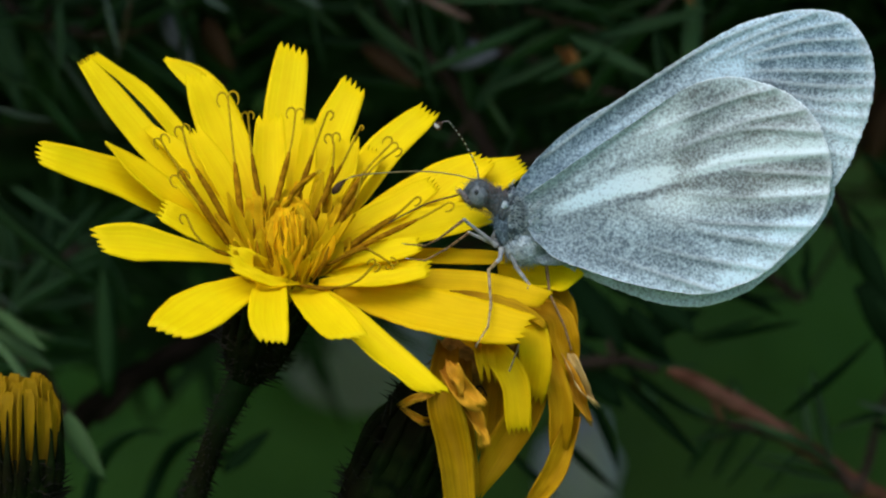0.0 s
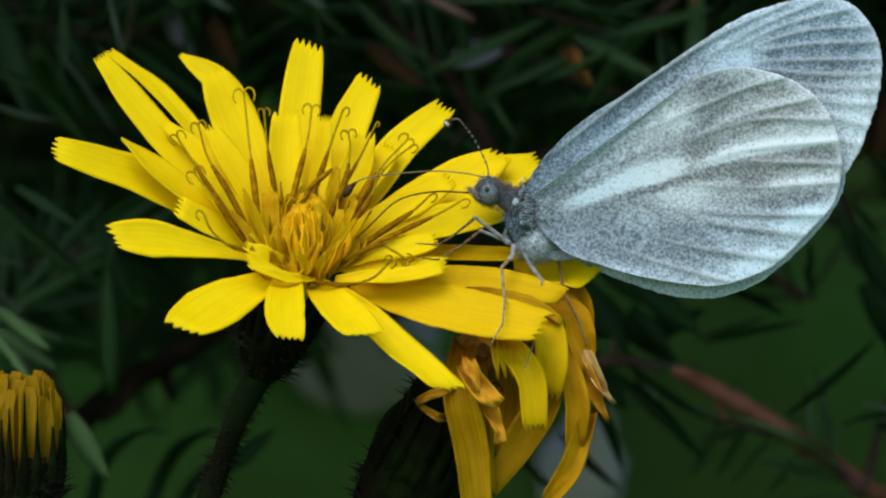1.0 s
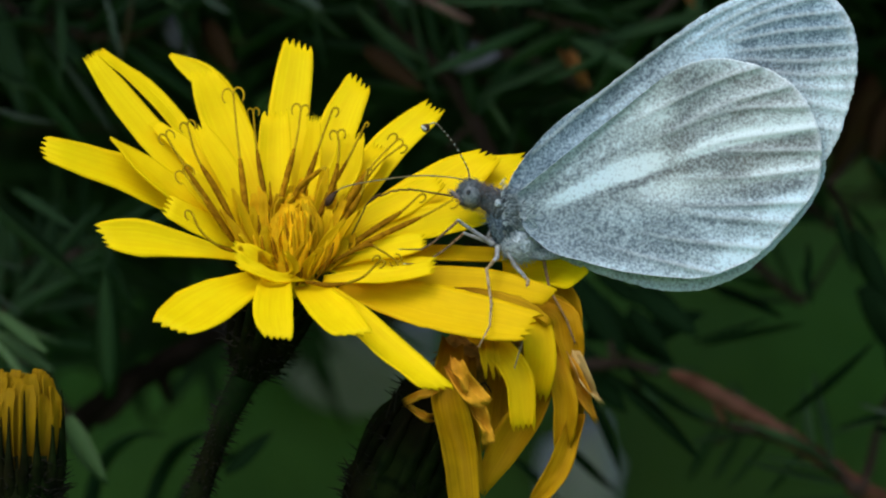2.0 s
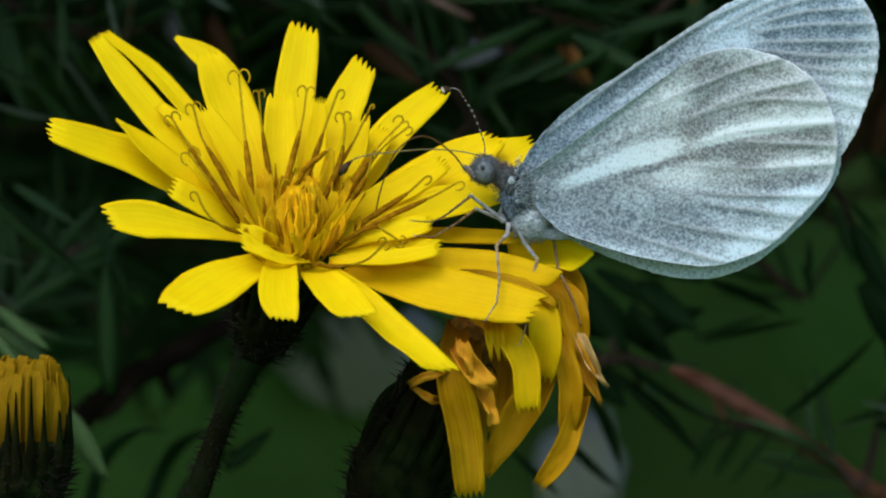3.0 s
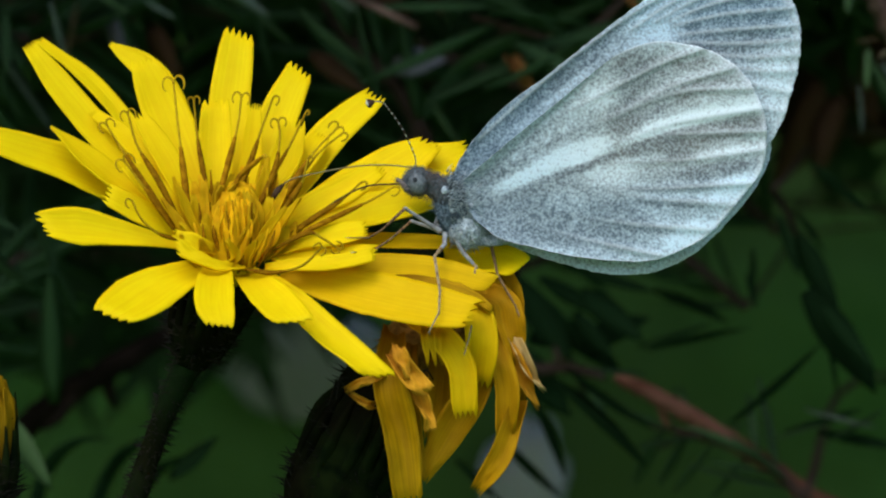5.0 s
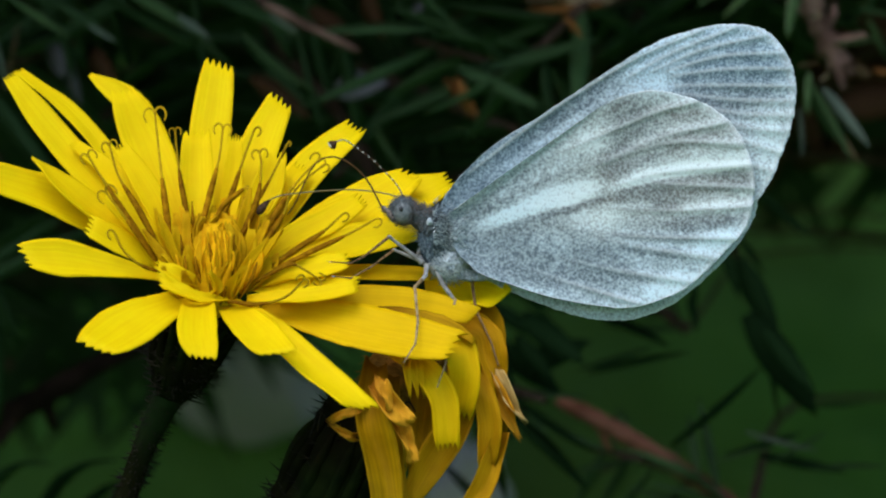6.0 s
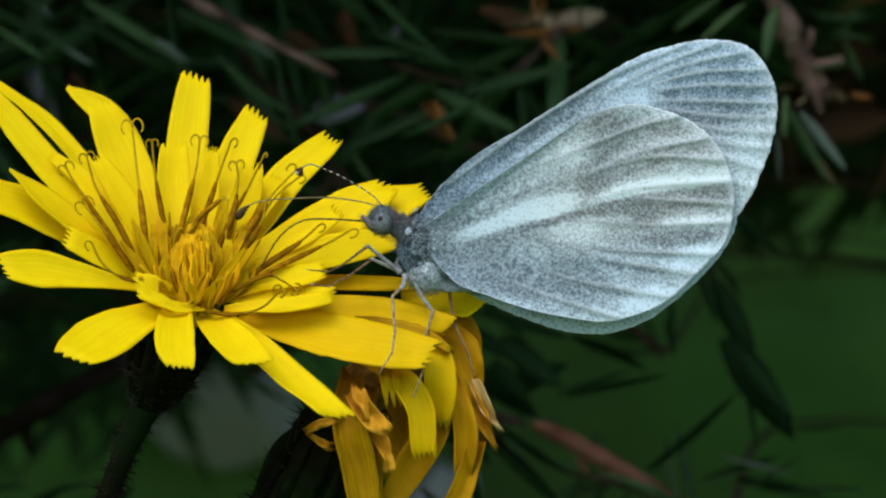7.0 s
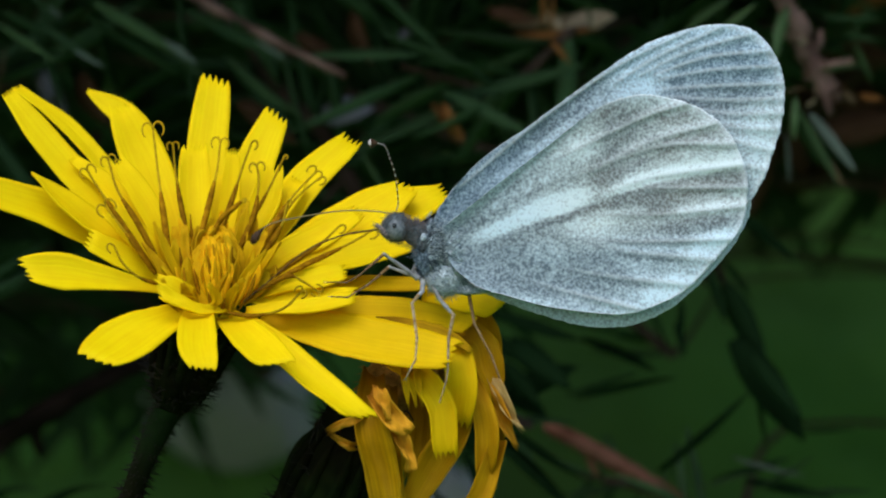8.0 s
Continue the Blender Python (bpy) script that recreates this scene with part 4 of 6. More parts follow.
wing("hindwing", (5.0, 0, 2.2), HIND + HIND[:1], -0.66, M_WING, HIND_VEINS, HIND_CLOUDS, -0.5, "white hindwing dusted with grey bands", 84, 260, 0.17)
fore_near = wing("forewing", (4.5, 0, 2.8), FORE + FORE[:1], -0.22, M_WING_BLUE, FORE_VEINS, FORE_CLOUDS, -0.3, "long rounded white forewing with a bluish grey tip", 84, 240, 0.13)
fore_far = wing("forewing", (4.5, 0, 2.8), FORE + FORE[:1], 0.22, M_WING_BLUE, FORE_VEINS, FORE_CLOUDS, 0.3, "long rounded white forewing with a bluish grey tip", 20, 90, -0.1)
wing("hindwing", (5.5, 0, 2.0), HIND_FAR + HIND_FAR[:1], 1.0, M_WING, HIND_VEINS, [], -0.3, "white hindwing dusted with grey bands", 40, 160, -0.1, 0.42)


def furry(name, centre, radii, mat, hairs, length, flow, label="", seed=1):
    bm = bmesh.new()
    ball(bm, centre, radii, 22, 14, 0.03, 3.0)
    rnd = random.Random(seed)
    for i in range(hairs):
        d = Vector((rnd.gauss(0, 1), rnd.gauss(0, 1), rnd.gauss(0, 1))).normalized()
        p = Vector(centre) + Vector((d.x * radii[0], d.y * radii[1], d.z * radii[2])) * 0.96
        spike(bm, p, d * 0.6 + Vector(flow) + Vector((rnd.gauss(0, .25), rnd.gauss(0, .25), rnd.gauss(0, .25))), length * rnd.uniform(0.5, 1.2), 0.035)
    return part(name, bm, mat, fly, label)


thorax = furry("thorax", (4.2, 0, 1.7), (1.05, 0.85, 1.75), M_FUR, 900, 0.6, (0.5, -0.1, -0.3), "grey furry thorax", 2)
furry("underside", (5.0, -0.1, 0.2), (1.25, 0.95, 1.25), M_FUR_PALE, 420, 0.5, (0.3, 0, -0.3), "pale furry underside", 3)
rnd = random.Random(23)
for mat, count, lab in ((M_FUR, 200, "grey fluff over the wing roots"), (M_FUR_DARK, 260, "dark fluff over the wing roots"), (M_FUR_LIGHT, 620, "pale fluff over the wing roots")):
    bm = bmesh.new()
    for i in range(count):
        p = Vector((4.0, 0, 2.4)) + Vector((rnd.random() ** 1.5 * (1.9 if mat == M_FUR_LIGHT else 1.0), -0.75 - rnd.random() * 0.3, rnd.gauss(-0.3, 0.75)))
        spike(bm, p, (1, rnd.gauss(-0.12, 0.1), (p.z - 2.3) * 0.25 + rnd.gauss(0, .8)), rnd.uniform(0.2, 0.5), 0.03)
    tagged(part("fluff", bm, mat, fly), lab, kind="stuff")
for at_, size in (((3.8, -0.95, 2.7), 0.2), ((5.4, -1, 1.6), 0.14)):
    bm = bmesh.new()
    ball(bm, at_, (size, size * 0.6, size * 1.2), 10, 8, 0.3, 4.0)
    part("tuft", bm, M_FUR_PALE, fly, "small white tuft")
bm = bmesh.new()
tube(bm, [(4.8, 0, -0.1), (7.0, 0, -0.4), (10.3, 0, 0.0), (13.8, 0, 0.7)], [0.9, 0.8, 0.7, 0.3], 12, 12, 0.06, flat=0.45)
part("abdomen", bm, M_FUR_PALE, fly)
bm = bmesh.new()
tube(bm, [(2.6, 0, 3.3), (3.4, 0, 2.9), (4.2, 0, 2.3)], [0.6, 0.75, 1.1], 12, 8, 0.15)
part("neck", bm, M_FUR_DARK, fly)
fhead = furry("head", (2.2, 0, 3.4), (0.85, 0.85, 0.88), M_FUR_DARK, 500, 0.3, (-0.25, 0, 0.1), "grey furry head", 4)
bm = bmesh.new()
rnd = random.Random(41)
for i in range(1300):
    f = rnd.random()
    c = Vector((2.0, 0, 3.5)).lerp(Vector((4.2, 0, 2.4)), f)
    d = Vector((rnd.gauss(-0.1, 0.6), rnd.gauss(-0.2, 0.7), rnd.gauss(0.5, 0.8))).normalized()
    spike(bm, c + d * (0.72 + 0.2 * f), d + Vector((-0.25, 0, 0.15)), rnd.uniform(0.15, 0.5), 0.018)
tagged(part("hair", bm, M_FUR_BROWN, fhead), "brownish hair on crown and neck", kind="stuff")
bm = bmesh.new()
ball(bm, (2.2, -0.45, 3.3), (0.62, 0.5, 0.70), 20, 12)
part("eye", bm, M_EYE, fhead, "round grey compound eye")
bm = bmesh.new()
ball(bm, (2.05, -0.93, 3.5), (0.14, 0.06, 0.17), 12, 8)
part("eye_spot", bm, M_PUPIL, fhead)
bm = bmesh.new()
ball(bm, (2.2, 0.45, 3.3), (0.62, 0.5, 0.70), 20, 12)
part("eye", bm, M_EYE, fhead, "round grey compound eye")
rnd = random.Random(8)
for dy in (-0.3, 0.3):
    bm = bmesh.new()
    tube(bm, [Vector((2.0, 0, 2.8)) + Vector((0, dy, 0)), Vector((1.5, 0, 3.1)) + Vector((0, dy, 0)), Vector((1.0, 0, 3.7)) + Vector((0, dy, 0))], [0.25, 0.24, 0.08], 8, 8, 0.1)
    for i in range(70):
        p = Vector((2.0, 0, 2.6)).lerp(Vector((1.0, 0, 3.7)), rnd.random()) + Vector((0, dy, 0))
        spike(bm, p, (-1 + rnd.gauss(0, .4), rnd.gauss(0, .4), -0.2 + rnd.gauss(0, .6)), rnd.uniform(0.25, 0.55), 0.02)
    part("palp", bm, M_FUR_BROWN, fhead)


def antenna(name, joint, pts, label, rings):
    """A ringed black and white feeler with a hooked club; built round its joint, so that it can swing."""
    j = Vector(joint)
    bm = bmesh.new()
    line = bend([Vector(p) - j for p in pts], 72)
    banded = rings[1] == M_ANT_PALE
    club = 60 if banded else 56
    swell = (0.05, 0.11, 0.19, 0.26, 0.30, 0.27, 0.13) if banded else (0.06, 0.11, 0.17, 0.23, 0.26, 0.22, 0.09)
    radii = [0.042 + 0.005 * (i % 3 == 2) for i in range(club)]
    for i in range(club, 73):
        f = (i - club) / (72 - club) * 6
        k = min(5, int(f))
        radii.append(swell[k] + (swell[k + 1] - swell[k]) * (f - k))
    tube(bm, line, radii, 8, 72)
    bm.faces.ensure_lookup_table()
    bm.normal_update()
    for i in range(72):
        for f in bm.faces[i * 8:i * 8 + 8]:
            if i < club:
                f.material_index = int(i % 3 == 2) if banded else 1
            elif banded and i > 68 and f.normal.z - f.normal.y > 0.3:
                f.material_index = 1
    return part(name, bm, rings, fly, label, at=Vector(joint) - Vector((4.1, 0, 1.4)))


ANT_NEAR_JOINT = (2.2, -0.3, 4.3)
ant_near = antenna("antenna", ANT_NEAR_JOINT, [(2.2, -0.3, 4.3), (2.0, -0.9, 5.1), (1.2, -2.3, 6.5), (0.4, -3.5, 7.45), (0.1, -3.9, 7.72), (-0.3, -4.2, 7.65), (-0.7, -4.4, 7.3)], "ringed black and white antenna with a pale club", [M_ANT, M_ANT_PALE])
ANT_FAR_JOINT = (1.9, 0.3, 4.3)
ant_far = antenna("antenna", ANT_FAR_JOINT, [(1.9, 0.3, 4.3), (0.7, 0.3, 4.6), (-1.2, 0, 4.8), (-3.6, -0.5, 4.7), (-5.4, -0.8, 4.5), (-6.2, -0.8, 4.1), (-6.8, -0.8, 3.4)], "beige antenna with a dark brown club", [M_ANT, M_ANT_MID])

# feeding tube: a chain of short stiff rings from the mouth to the tip
PROB_COUNT, PROB_STEP = 16, 0.60
proboscis = []
for k in range(PROB_COUNT):
    bm = bmesh.new()
    r = 0.06 - 0.015 * k / PROB_COUNT
    tube(bm, [(-0.05, 0, 0), (PROB_STEP * 0.5, 0, 0), (PROB_STEP + 0.05, 0, 0)], [r * 0.7, r, r * 1.02, r, r * 0.7], 8, 8)
    proboscis.append(part("proboscis_ring", bm, M_PROBOSCIS, fly, "" if k else "thin brown feeding tube", at=(0, 0, 0)))


def leg(pts, radii, mat, claws=True):
    """One jointed leg, drawn as a single rod that thickens a little at each joint."""
    bm = bmesh.new()
    pts = [Vector(p) for p in pts]
    line, rad = [pts[0]], [radii[0]]
    for k in range(1, len(pts)):
        a, b = pts[k - 1], pts[k]
        line += [a.lerp(b, 0.12), a.lerp(b, 0.5), a.lerp(b, 0.88), b]
        rad += [radii[k - 1] * 0.7, (radii[k - 1] + radii[k]) * 0.36, radii[k] * 0.66, radii[k] * 0.78]
    steps = 6 * (len(line) - 1)
    tube(bm, line, rad, 8, steps, 0.1)
    if len(mat) > 1:
        bm.faces.ensure_lookup_table()
        for i in range(steps):
            for f in bm.faces[i * 8:i * 8 + 8]:
                f.material_index = 0 if i < steps * 0.28 else (1 if i % 5 else 2)
    d = (pts[-1] - pts[-2]).normalized()
    if claws:
        for s in (-1, 1):
            spike(bm, pts[-1] - d * 0.05, d + Vector((0.5 * s, 0.3, 0)), 0.3, 0.035)
    return part("leg", bm, mat, fly)


STEP_MATS = [M_LEG_SILVER, M_LEG, M_LEG_DARK]
leg([(3.6, -0.6, 0.0), (3.5, -1.2, -0.6), (2.8, -2, -1.3), (2.9, -4.2, -3.4), (2.7, -5.2, -4.7), (2.0, -5.6, -5.8)], [0.22, 0.2, 0.14, 0.12, 0.09, 0.06], STEP_MATS)
leg([(4.2, -0.5, -0.3), (4.5, -0.8, -1.1), (5.3, -1.2, -2.2), (4.9, -1.6, -3.6), (4.7, -2.4, -5.5), (4.5, -4.3, -6.1), (4.0, -4.3, -7.4)], [0.22, 0.2, 0.16, 0.12, 0.09, 0.08, 0.06], STEP_MATS, False)
leg([(5.6, 0.2, -0.7), (6.4, 0.2, -1.0), (6.6, -0.2, -2.8), (7.5, -0.6, -4.8), (7.9, -0.8, -6.2)], [0.18, 0.16, 0.12, 0.1, 0.08], [M_LEG_DARK])
FORE_MATS = [M_LEG_SILVER, M_LEG_DARK, M_ANT]
leg([(3.3, -0.4, 0.2), (1.3, -1, 1.8), (-0.3, -2, 0.6), (-1.1, -2.6, 0.2), (-2.3, -3, 0.3)], [0.22, 0.15, 0.1, 0.075, 0.055], FORE_MATS)
leg([(3.5, 0.4, 0.2), (1.6, 0.2, 1.0), (0.2, -1.2, 0.0), (-1.1, -2.2, -0.7), (-2.1, -2.8, -0.6)], [0.2, 0.14, 0.1, 0.075, 0.055], FORE_MATS)
leg([(3.4, 0.3, 1.4), (3.1, 0.2, 0.7), (3.5, 0, 0.1)], [0.2, 0.22, 0.18], [M_LEG_SILVER], False)


# ---- ground: one sheet that climbs to a mossy bank behind the shrub ----
def bank(x, y):
    z = 0.0
    if y > 0.55:
        z = 1.36 * min(y - 0.55, 0.25) + 0.9 * min(max(y - 0.8, 0), 1.4)
    near = min(1, abs(y - 0.2) / 0.3)
    return z + 0.012 * near * noise.noise(Vector((x * 4, y * 4, 0))) + 0.25 * noise.noise(Vector((x * 0.3, y * 0.3, 4))) * min(1, max(0, abs(y) - 1.0) / 4)


def spread(n, far):
    return [math.sinh((i / n * 2 - 1) * 6.2) / math.sinh(6.2) * far for i in range(n + 1)]


bm = bmesh.new()
xs, ys = spread(110, 400), [v + 0.9 for v in spread(130, 400)]
grid = [[bm.verts.new((x, y, bank(x, y))) for x in xs] for y in ys]
for a, b in zip(grid, grid[1:]):
    for k in range(len(xs) - 1):
        bm.faces.new((a[k], a[k + 1], b[k + 1], b[k]))
ground = part("ground", bm, M_GROUND, None, "mossy green ground rising to a bank")
tagged(ground, category="ground", kind="structure")


# ---- needle shrub ----
def blade(width, keel, bow):
    """A stiff, narrow leaf one unit long, with a keel below and a pointed end."""
    bm = bmesh.new()
    rings = []
    for i in range(8):
        s = i / 7
        w = width * (0.35 + 0.65 * math.sin(min(1, s * 2.2) * math.pi / 2)) * (1 - s ** 3.5) + 0.002
        z = bow * s * s
        rings.append([bm.verts.new((-w / 2, s, z + w * 0.12)), bm.verts.new((0, s, z - w * 0.05)), bm.verts.new((w / 2, s, z + w * 0.12)), bm.verts.new((0, s, z - w * keel))])
    for a, b in zip(rings, rings[1:]):
        for k in range(4):
            bm.faces.new((a[k], a[(k + 1) % 4], b[(k + 1) % 4], b[k]))
    bm.faces.new(rings[0][::-1])
    bm.faces.new(rings[-1])
    me = bpy.data.meshes.new("needle")
    bm.to_mesh(me)
    bm.free()
    for p in me.polygons:
        p.use_smooth = True
    return me


def dressed(me, mat):
    me = me.copy()
    me.materials.append(mat)
    return me


SHAPES = [blade(0.15, 0.3, 0.06), blade(0.18, 0.25, -0.08), blade(0.13, 0.3, 0.12)]
LEAVES = {m.name: [dressed(s, m) for s in SHAPES] for m in (M_NEEDLE, M_NEEDLE_DIM, M_NEEDLE_PALE, M_NEEDLE_DEAD, M_LEAF, M_NEEDLE_LIT, M_NEEDLE_STRAW, M_RUST, M_BEIGE, M_GREYED, M_BLADE_SHADED)}
needle_rnd = random.Random(31)


def needle(parent, base, tip, mat, fat=1.0, roll=None):
    """One needle leaf from base to tip (millimetres round STAGE)."""
    base, tip = Vector(base), Vector(tip)
    d = tip - base
    q = d.to_track_quat("Y", "Z").to_matrix().to_4x4()
    r = needle_rnd.uniform(-50, 50) if roll is None else roll
    ob = new("needle", needle_rnd.choice(LEAVES[mat.name]))
    k = d.length * 0.001
    ob.parent = parent
    ob.matrix_basis = Matrix.Translation(mm(base)) @ q @ pose(0, 0, 0, 0, r, 0) @ Matrix.Diagonal((k * fat, k, k * fat, 1))
    return ob


shrub = thing("needle_shrub", Vector((0.02, 0.46, 0)), "dark green needle-leaved shrub with reddish twigs in deep shade", "shrub")
STEMS = [[(-112, 200, -352), (-104, 196, -200), (-114, 190, -60), (-104, 185, 60), (-110, 190, 130)], [(-98, 262, -352), (-106, 260, -180), (-98, 258, -50), (-106, 255, 50), (-96, 250, 130)],
         [(108, 205, -352), (114, 202, -200), (106, 200, -70), (116, 196, 40), (110, 190, 130)], [(126, 262, -352), (120, 262, -180), (128, 262, -50), (118, 258, 50), (124, 252, 130)]]
STEM_POINTS = []
for pts in STEMS:
    bm = bmesh.new()
    tube(bm, pts, [4.0, 3.2, 2.6, 2.0, 1.2], 10, 40, 0.2)
    part("main_stem", bm, M_TWIG_DIM, shrub)
    STEM_POINTS += [p for p in bend(pts, 40)[16:]]


def branch(pts, radius, label, bark, count=0, length=(11, 16), lean=0.75, leaf=M_NEEDLE, seed=1, gone=0.0, fat=0.9, start=0.0, taper=(1, 0.9, 0.55), single=True, join=True, twigs=2, knobs=0.25):
    """A branch of the shrub, joined to its nearest stem: its twig and the needles all round it, one by one or, deep inside, as one mesh."""
    pts = [Vector(p) for p in pts]
    bm = bmesh.new()
    tube(bm, pts, [radius * k for k in taper], 10, 36, knobs)
    ob = part("branch", bm, bark, shrub, label)
    rnd = random.Random(seed)
    line = bend(pts, 60)
    near = min(STEM_POINTS, key=lambda q: (q - pts[0]).length + abs(q.z - pts[0].z))
    if join:
        bm = bmesh.new()
        tube(bm, [pts[0], pts[0].lerp(near, 0.25) + Vector((0, 60, 8)), pts[0].lerp(near, 0.7) + Vector((0, 50, 6)), near], [radius, radius * 0.6, radius * 0.8] if single else [radius * 0.5, radius * 0.35, radius * 0.6], 8, 16, 0.2)
        part("side_twig", bm, M_TWIG_DIM, ob)
    for k in range(twigs):
        p = line[rnd.randrange(8, 52)]
        bm = bmesh.new()
        out = Vector((rnd.uniform(-1, 1), rnd.uniform(-.6, .6), rnd.uniform(-1, 1))).normalized()
        tube(bm, [p, p + out * radius * 2.2, p + out * radius * rnd.uniform(3, 6) + Vector((rnd.uniform(-1, 1), 0, 0))], [radius * 0.6, radius * 0.45, radius * 0.25], 7, 6, 0.3)
        part("side_twig", bm, bark, ob)
    mass = bmesh.new()
    for i in range(count):
        s = start + (1 - start) * (i + rnd.random()) / count
        k = min(59, int(s * 60))
        p, d = line[k], (line[k + 1] - line[k]).normalized()
        rad = Matrix.Rotation(i * 2.1 + rnd.uniform(-.4, .4), 3, d) @ d.orthogonal().normalized()
        way = (d * lean + rad * rnd.uniform(0.5, 1.0) + Vector((0, 0, rnd.uniform(-.25, .1)))).normalized()
        mat = leaf
        x = rnd.random()
        if x < gone:
            mat = M_NEEDLE_DEAD
        elif x > (0.97 if leaf == M_NEEDLE else 2):
            mat = M_NEEDLE_PALE
        base, tip = p + rad * radius * 0.6, p + way * rnd.uniform(*length)
        if single:
            needle(ob, base, tip, mat, fat)
        else:
            k = (tip - base).length * 0.001
            m = Matrix.Translation(mm(base)) @ (tip - base).to_track_quat("Y", "Z").to_matrix().to_4x4() @ pose(0, 0, 0, 0, rnd.uniform(-50, 50), 0) @ Matrix.Diagonal((k * fat, k, k * fat, 1))
            old_count = len(mass.verts)
            mass.from_mesh(rnd.choice(SHAPES))
            mass.verts.ensure_lookup_table()
            bmesh.ops.transform(mass, matrix=m, verts=mass.verts[old_count:])
    if not single and count:
        tagged(part("needles", mass, leaf, ob), kind="stuff")
    else:
        mass.free()
    return ob


GREEN = "dark green needle-leaved shrub branch in shade"
# branches behind the open head and above the wings
b1 = branch([(5.2, 110, 7.6), (0.9, 115, 16.0), (-4.7, 120, 22.4), (-8.2, 125, 28.5)], 0.8, GREEN, M_TWIG_DIM, 14, seed=2)
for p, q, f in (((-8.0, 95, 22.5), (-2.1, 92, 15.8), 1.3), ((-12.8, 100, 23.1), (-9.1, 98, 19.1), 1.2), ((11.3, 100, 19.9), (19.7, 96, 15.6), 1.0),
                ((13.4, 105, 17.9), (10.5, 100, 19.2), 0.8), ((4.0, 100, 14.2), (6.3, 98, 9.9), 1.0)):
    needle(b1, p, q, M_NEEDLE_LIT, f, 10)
needle(b1, (10.4, 95, 18.4), (12.9, 94, 14.9), M_NEEDLE_DEAD, 1.6, 10)
b2 = branch([(-47.2, 120, 26.9), (-39.8, 115, 22.1), (-31.6, 110, 20.6), (-25.0, 115, 23.2)], 0.7, GREEN, M_TWIG_DIM, 30, seed=3)
for p, q, m, f in (((-30.4, 90, 22.9), (-28.5, 90, 17.0), M_NEEDLE_PALE, 1.0), ((-40.9, 95, 16.3), (-36.8, 92, 14.2), M_NEEDLE, 1.3), ((-41.0, 92, 13.1), (-34.9, 90, 10.6), M_NEEDLE_PALE, 1.2),
                   ((-35.6, 100, 22.9), (-35.1, 98, 16.2), M_NEEDLE, 1.0), ((-25.4, 100, 24.2), (-23.6, 98, 18.0), M_NEEDLE_DIM, 1.0), ((-42.0, 95, 20.4), (-36.3, 95, 21.2), M_NEEDLE, 1.0)):
    needle(b2, p, q, m, f, 10)
for p, q, m, f, r in (
        ((-25.4, 112, 22.5), (-24.9, 109, 16.7), M_GREYED, 2.4, 75),
        ((-29.9, 110, 24.4), (-30.7, 107, 17.6), M_NEEDLE_STRAW, 0.9, 70),
        ((-32.0, 108, 24.3), (-31.1, 105, 18.2), M_NEEDLE, 0.74, 70),
        ((-43.0, 118, 23.4), (-37.1, 115, 21.0), M_NEEDLE_LIT, 1.5, 70),
        ((-41.9, 118, 20.1), (-36.5, 115, 18.2), M_NEEDLE_LIT, 1.2, 70),
        ((-35.9, 104, 24.0), (-35.9, 101, 13.2), M_NEEDLE_LIT, 0.31, 70),
        ((-23.3, 114, 22.5), (-20.9, 111, 17.4), M_RUST, 2.4, 70),
        ((-34.6, 112, 9.9), (-39.1, 109, 15.7), M_NEEDLE_DIM, 1.4, 70),
        ((-42.2, 104, 16.5), (-37.6, 101, 14.5), M_NEEDLE_LIT, 0.56, 60),
        ((-40.0, 100, 5.8), (-33.9, 97, 2.1), M_NEEDLE, 0.74, 65),
        ((-41.1, 96, 4.7), (-33.0, 93, -2.5), M_NEEDLE, 0.62, 65),
        ((-31.0, 104, 1.1), (-32.3, 101, -6.3), M_NEEDLE, 0.74, 70)):
    needle(b2, p, q, m, f, r)
b3 = branch([(-46.0, 105, -10.6), (-42.2, 108, -6.4), (-37.8, 112, -1.6), (-33.6, 118, 1.2)], 0.7, GREEN, M_TWIG_DIM, 22, seed=4)
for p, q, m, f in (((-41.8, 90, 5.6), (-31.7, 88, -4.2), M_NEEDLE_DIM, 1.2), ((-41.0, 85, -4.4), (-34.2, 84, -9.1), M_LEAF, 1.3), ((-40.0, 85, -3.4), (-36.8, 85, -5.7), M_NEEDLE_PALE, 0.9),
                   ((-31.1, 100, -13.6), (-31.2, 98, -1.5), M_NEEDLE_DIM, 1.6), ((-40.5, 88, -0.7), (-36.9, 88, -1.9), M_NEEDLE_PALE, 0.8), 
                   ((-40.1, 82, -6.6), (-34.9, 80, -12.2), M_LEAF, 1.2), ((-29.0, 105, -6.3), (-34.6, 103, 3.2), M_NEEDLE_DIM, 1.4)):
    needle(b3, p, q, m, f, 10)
for p, q, m, f, r in (
        ((-30.3, 60, -13.2), (-27.3, 57, -18.5), M_NEEDLE_LIT, 1.8, 75),
        ((-36.6, 64, -4.9), (-31.6, 61, -8.7), M_NEEDLE_LIT, 1.3, 60),
        ((-36.9, 66, -6.7), (-31.4, 63, -10.1), M_NEEDLE_LIT, 1.3, 65)):
    needle(b3, p, q, m, f, r)
# shadowed low branch; its shadow is in the near-black bark colour
branch([(-37.7, 125, -18.1), (-32.9, 122, -14.2), (-27.1, 120, -10.8), (-20.6, 124, -7.1), (-15.2, 130, -5.1)], 1.35, "thick dark dead branch low in the shrub", M_TWIG_SHADED, seed=71)
b4 = branch([(-36.0, 110, -29.7), (-31.6, 110, -27.6), (-26.4, 112, -26.4), (-21.3, 118, -25.8)], 0.5, GREEN, M_TWIG_DIM, 0, seed=5)
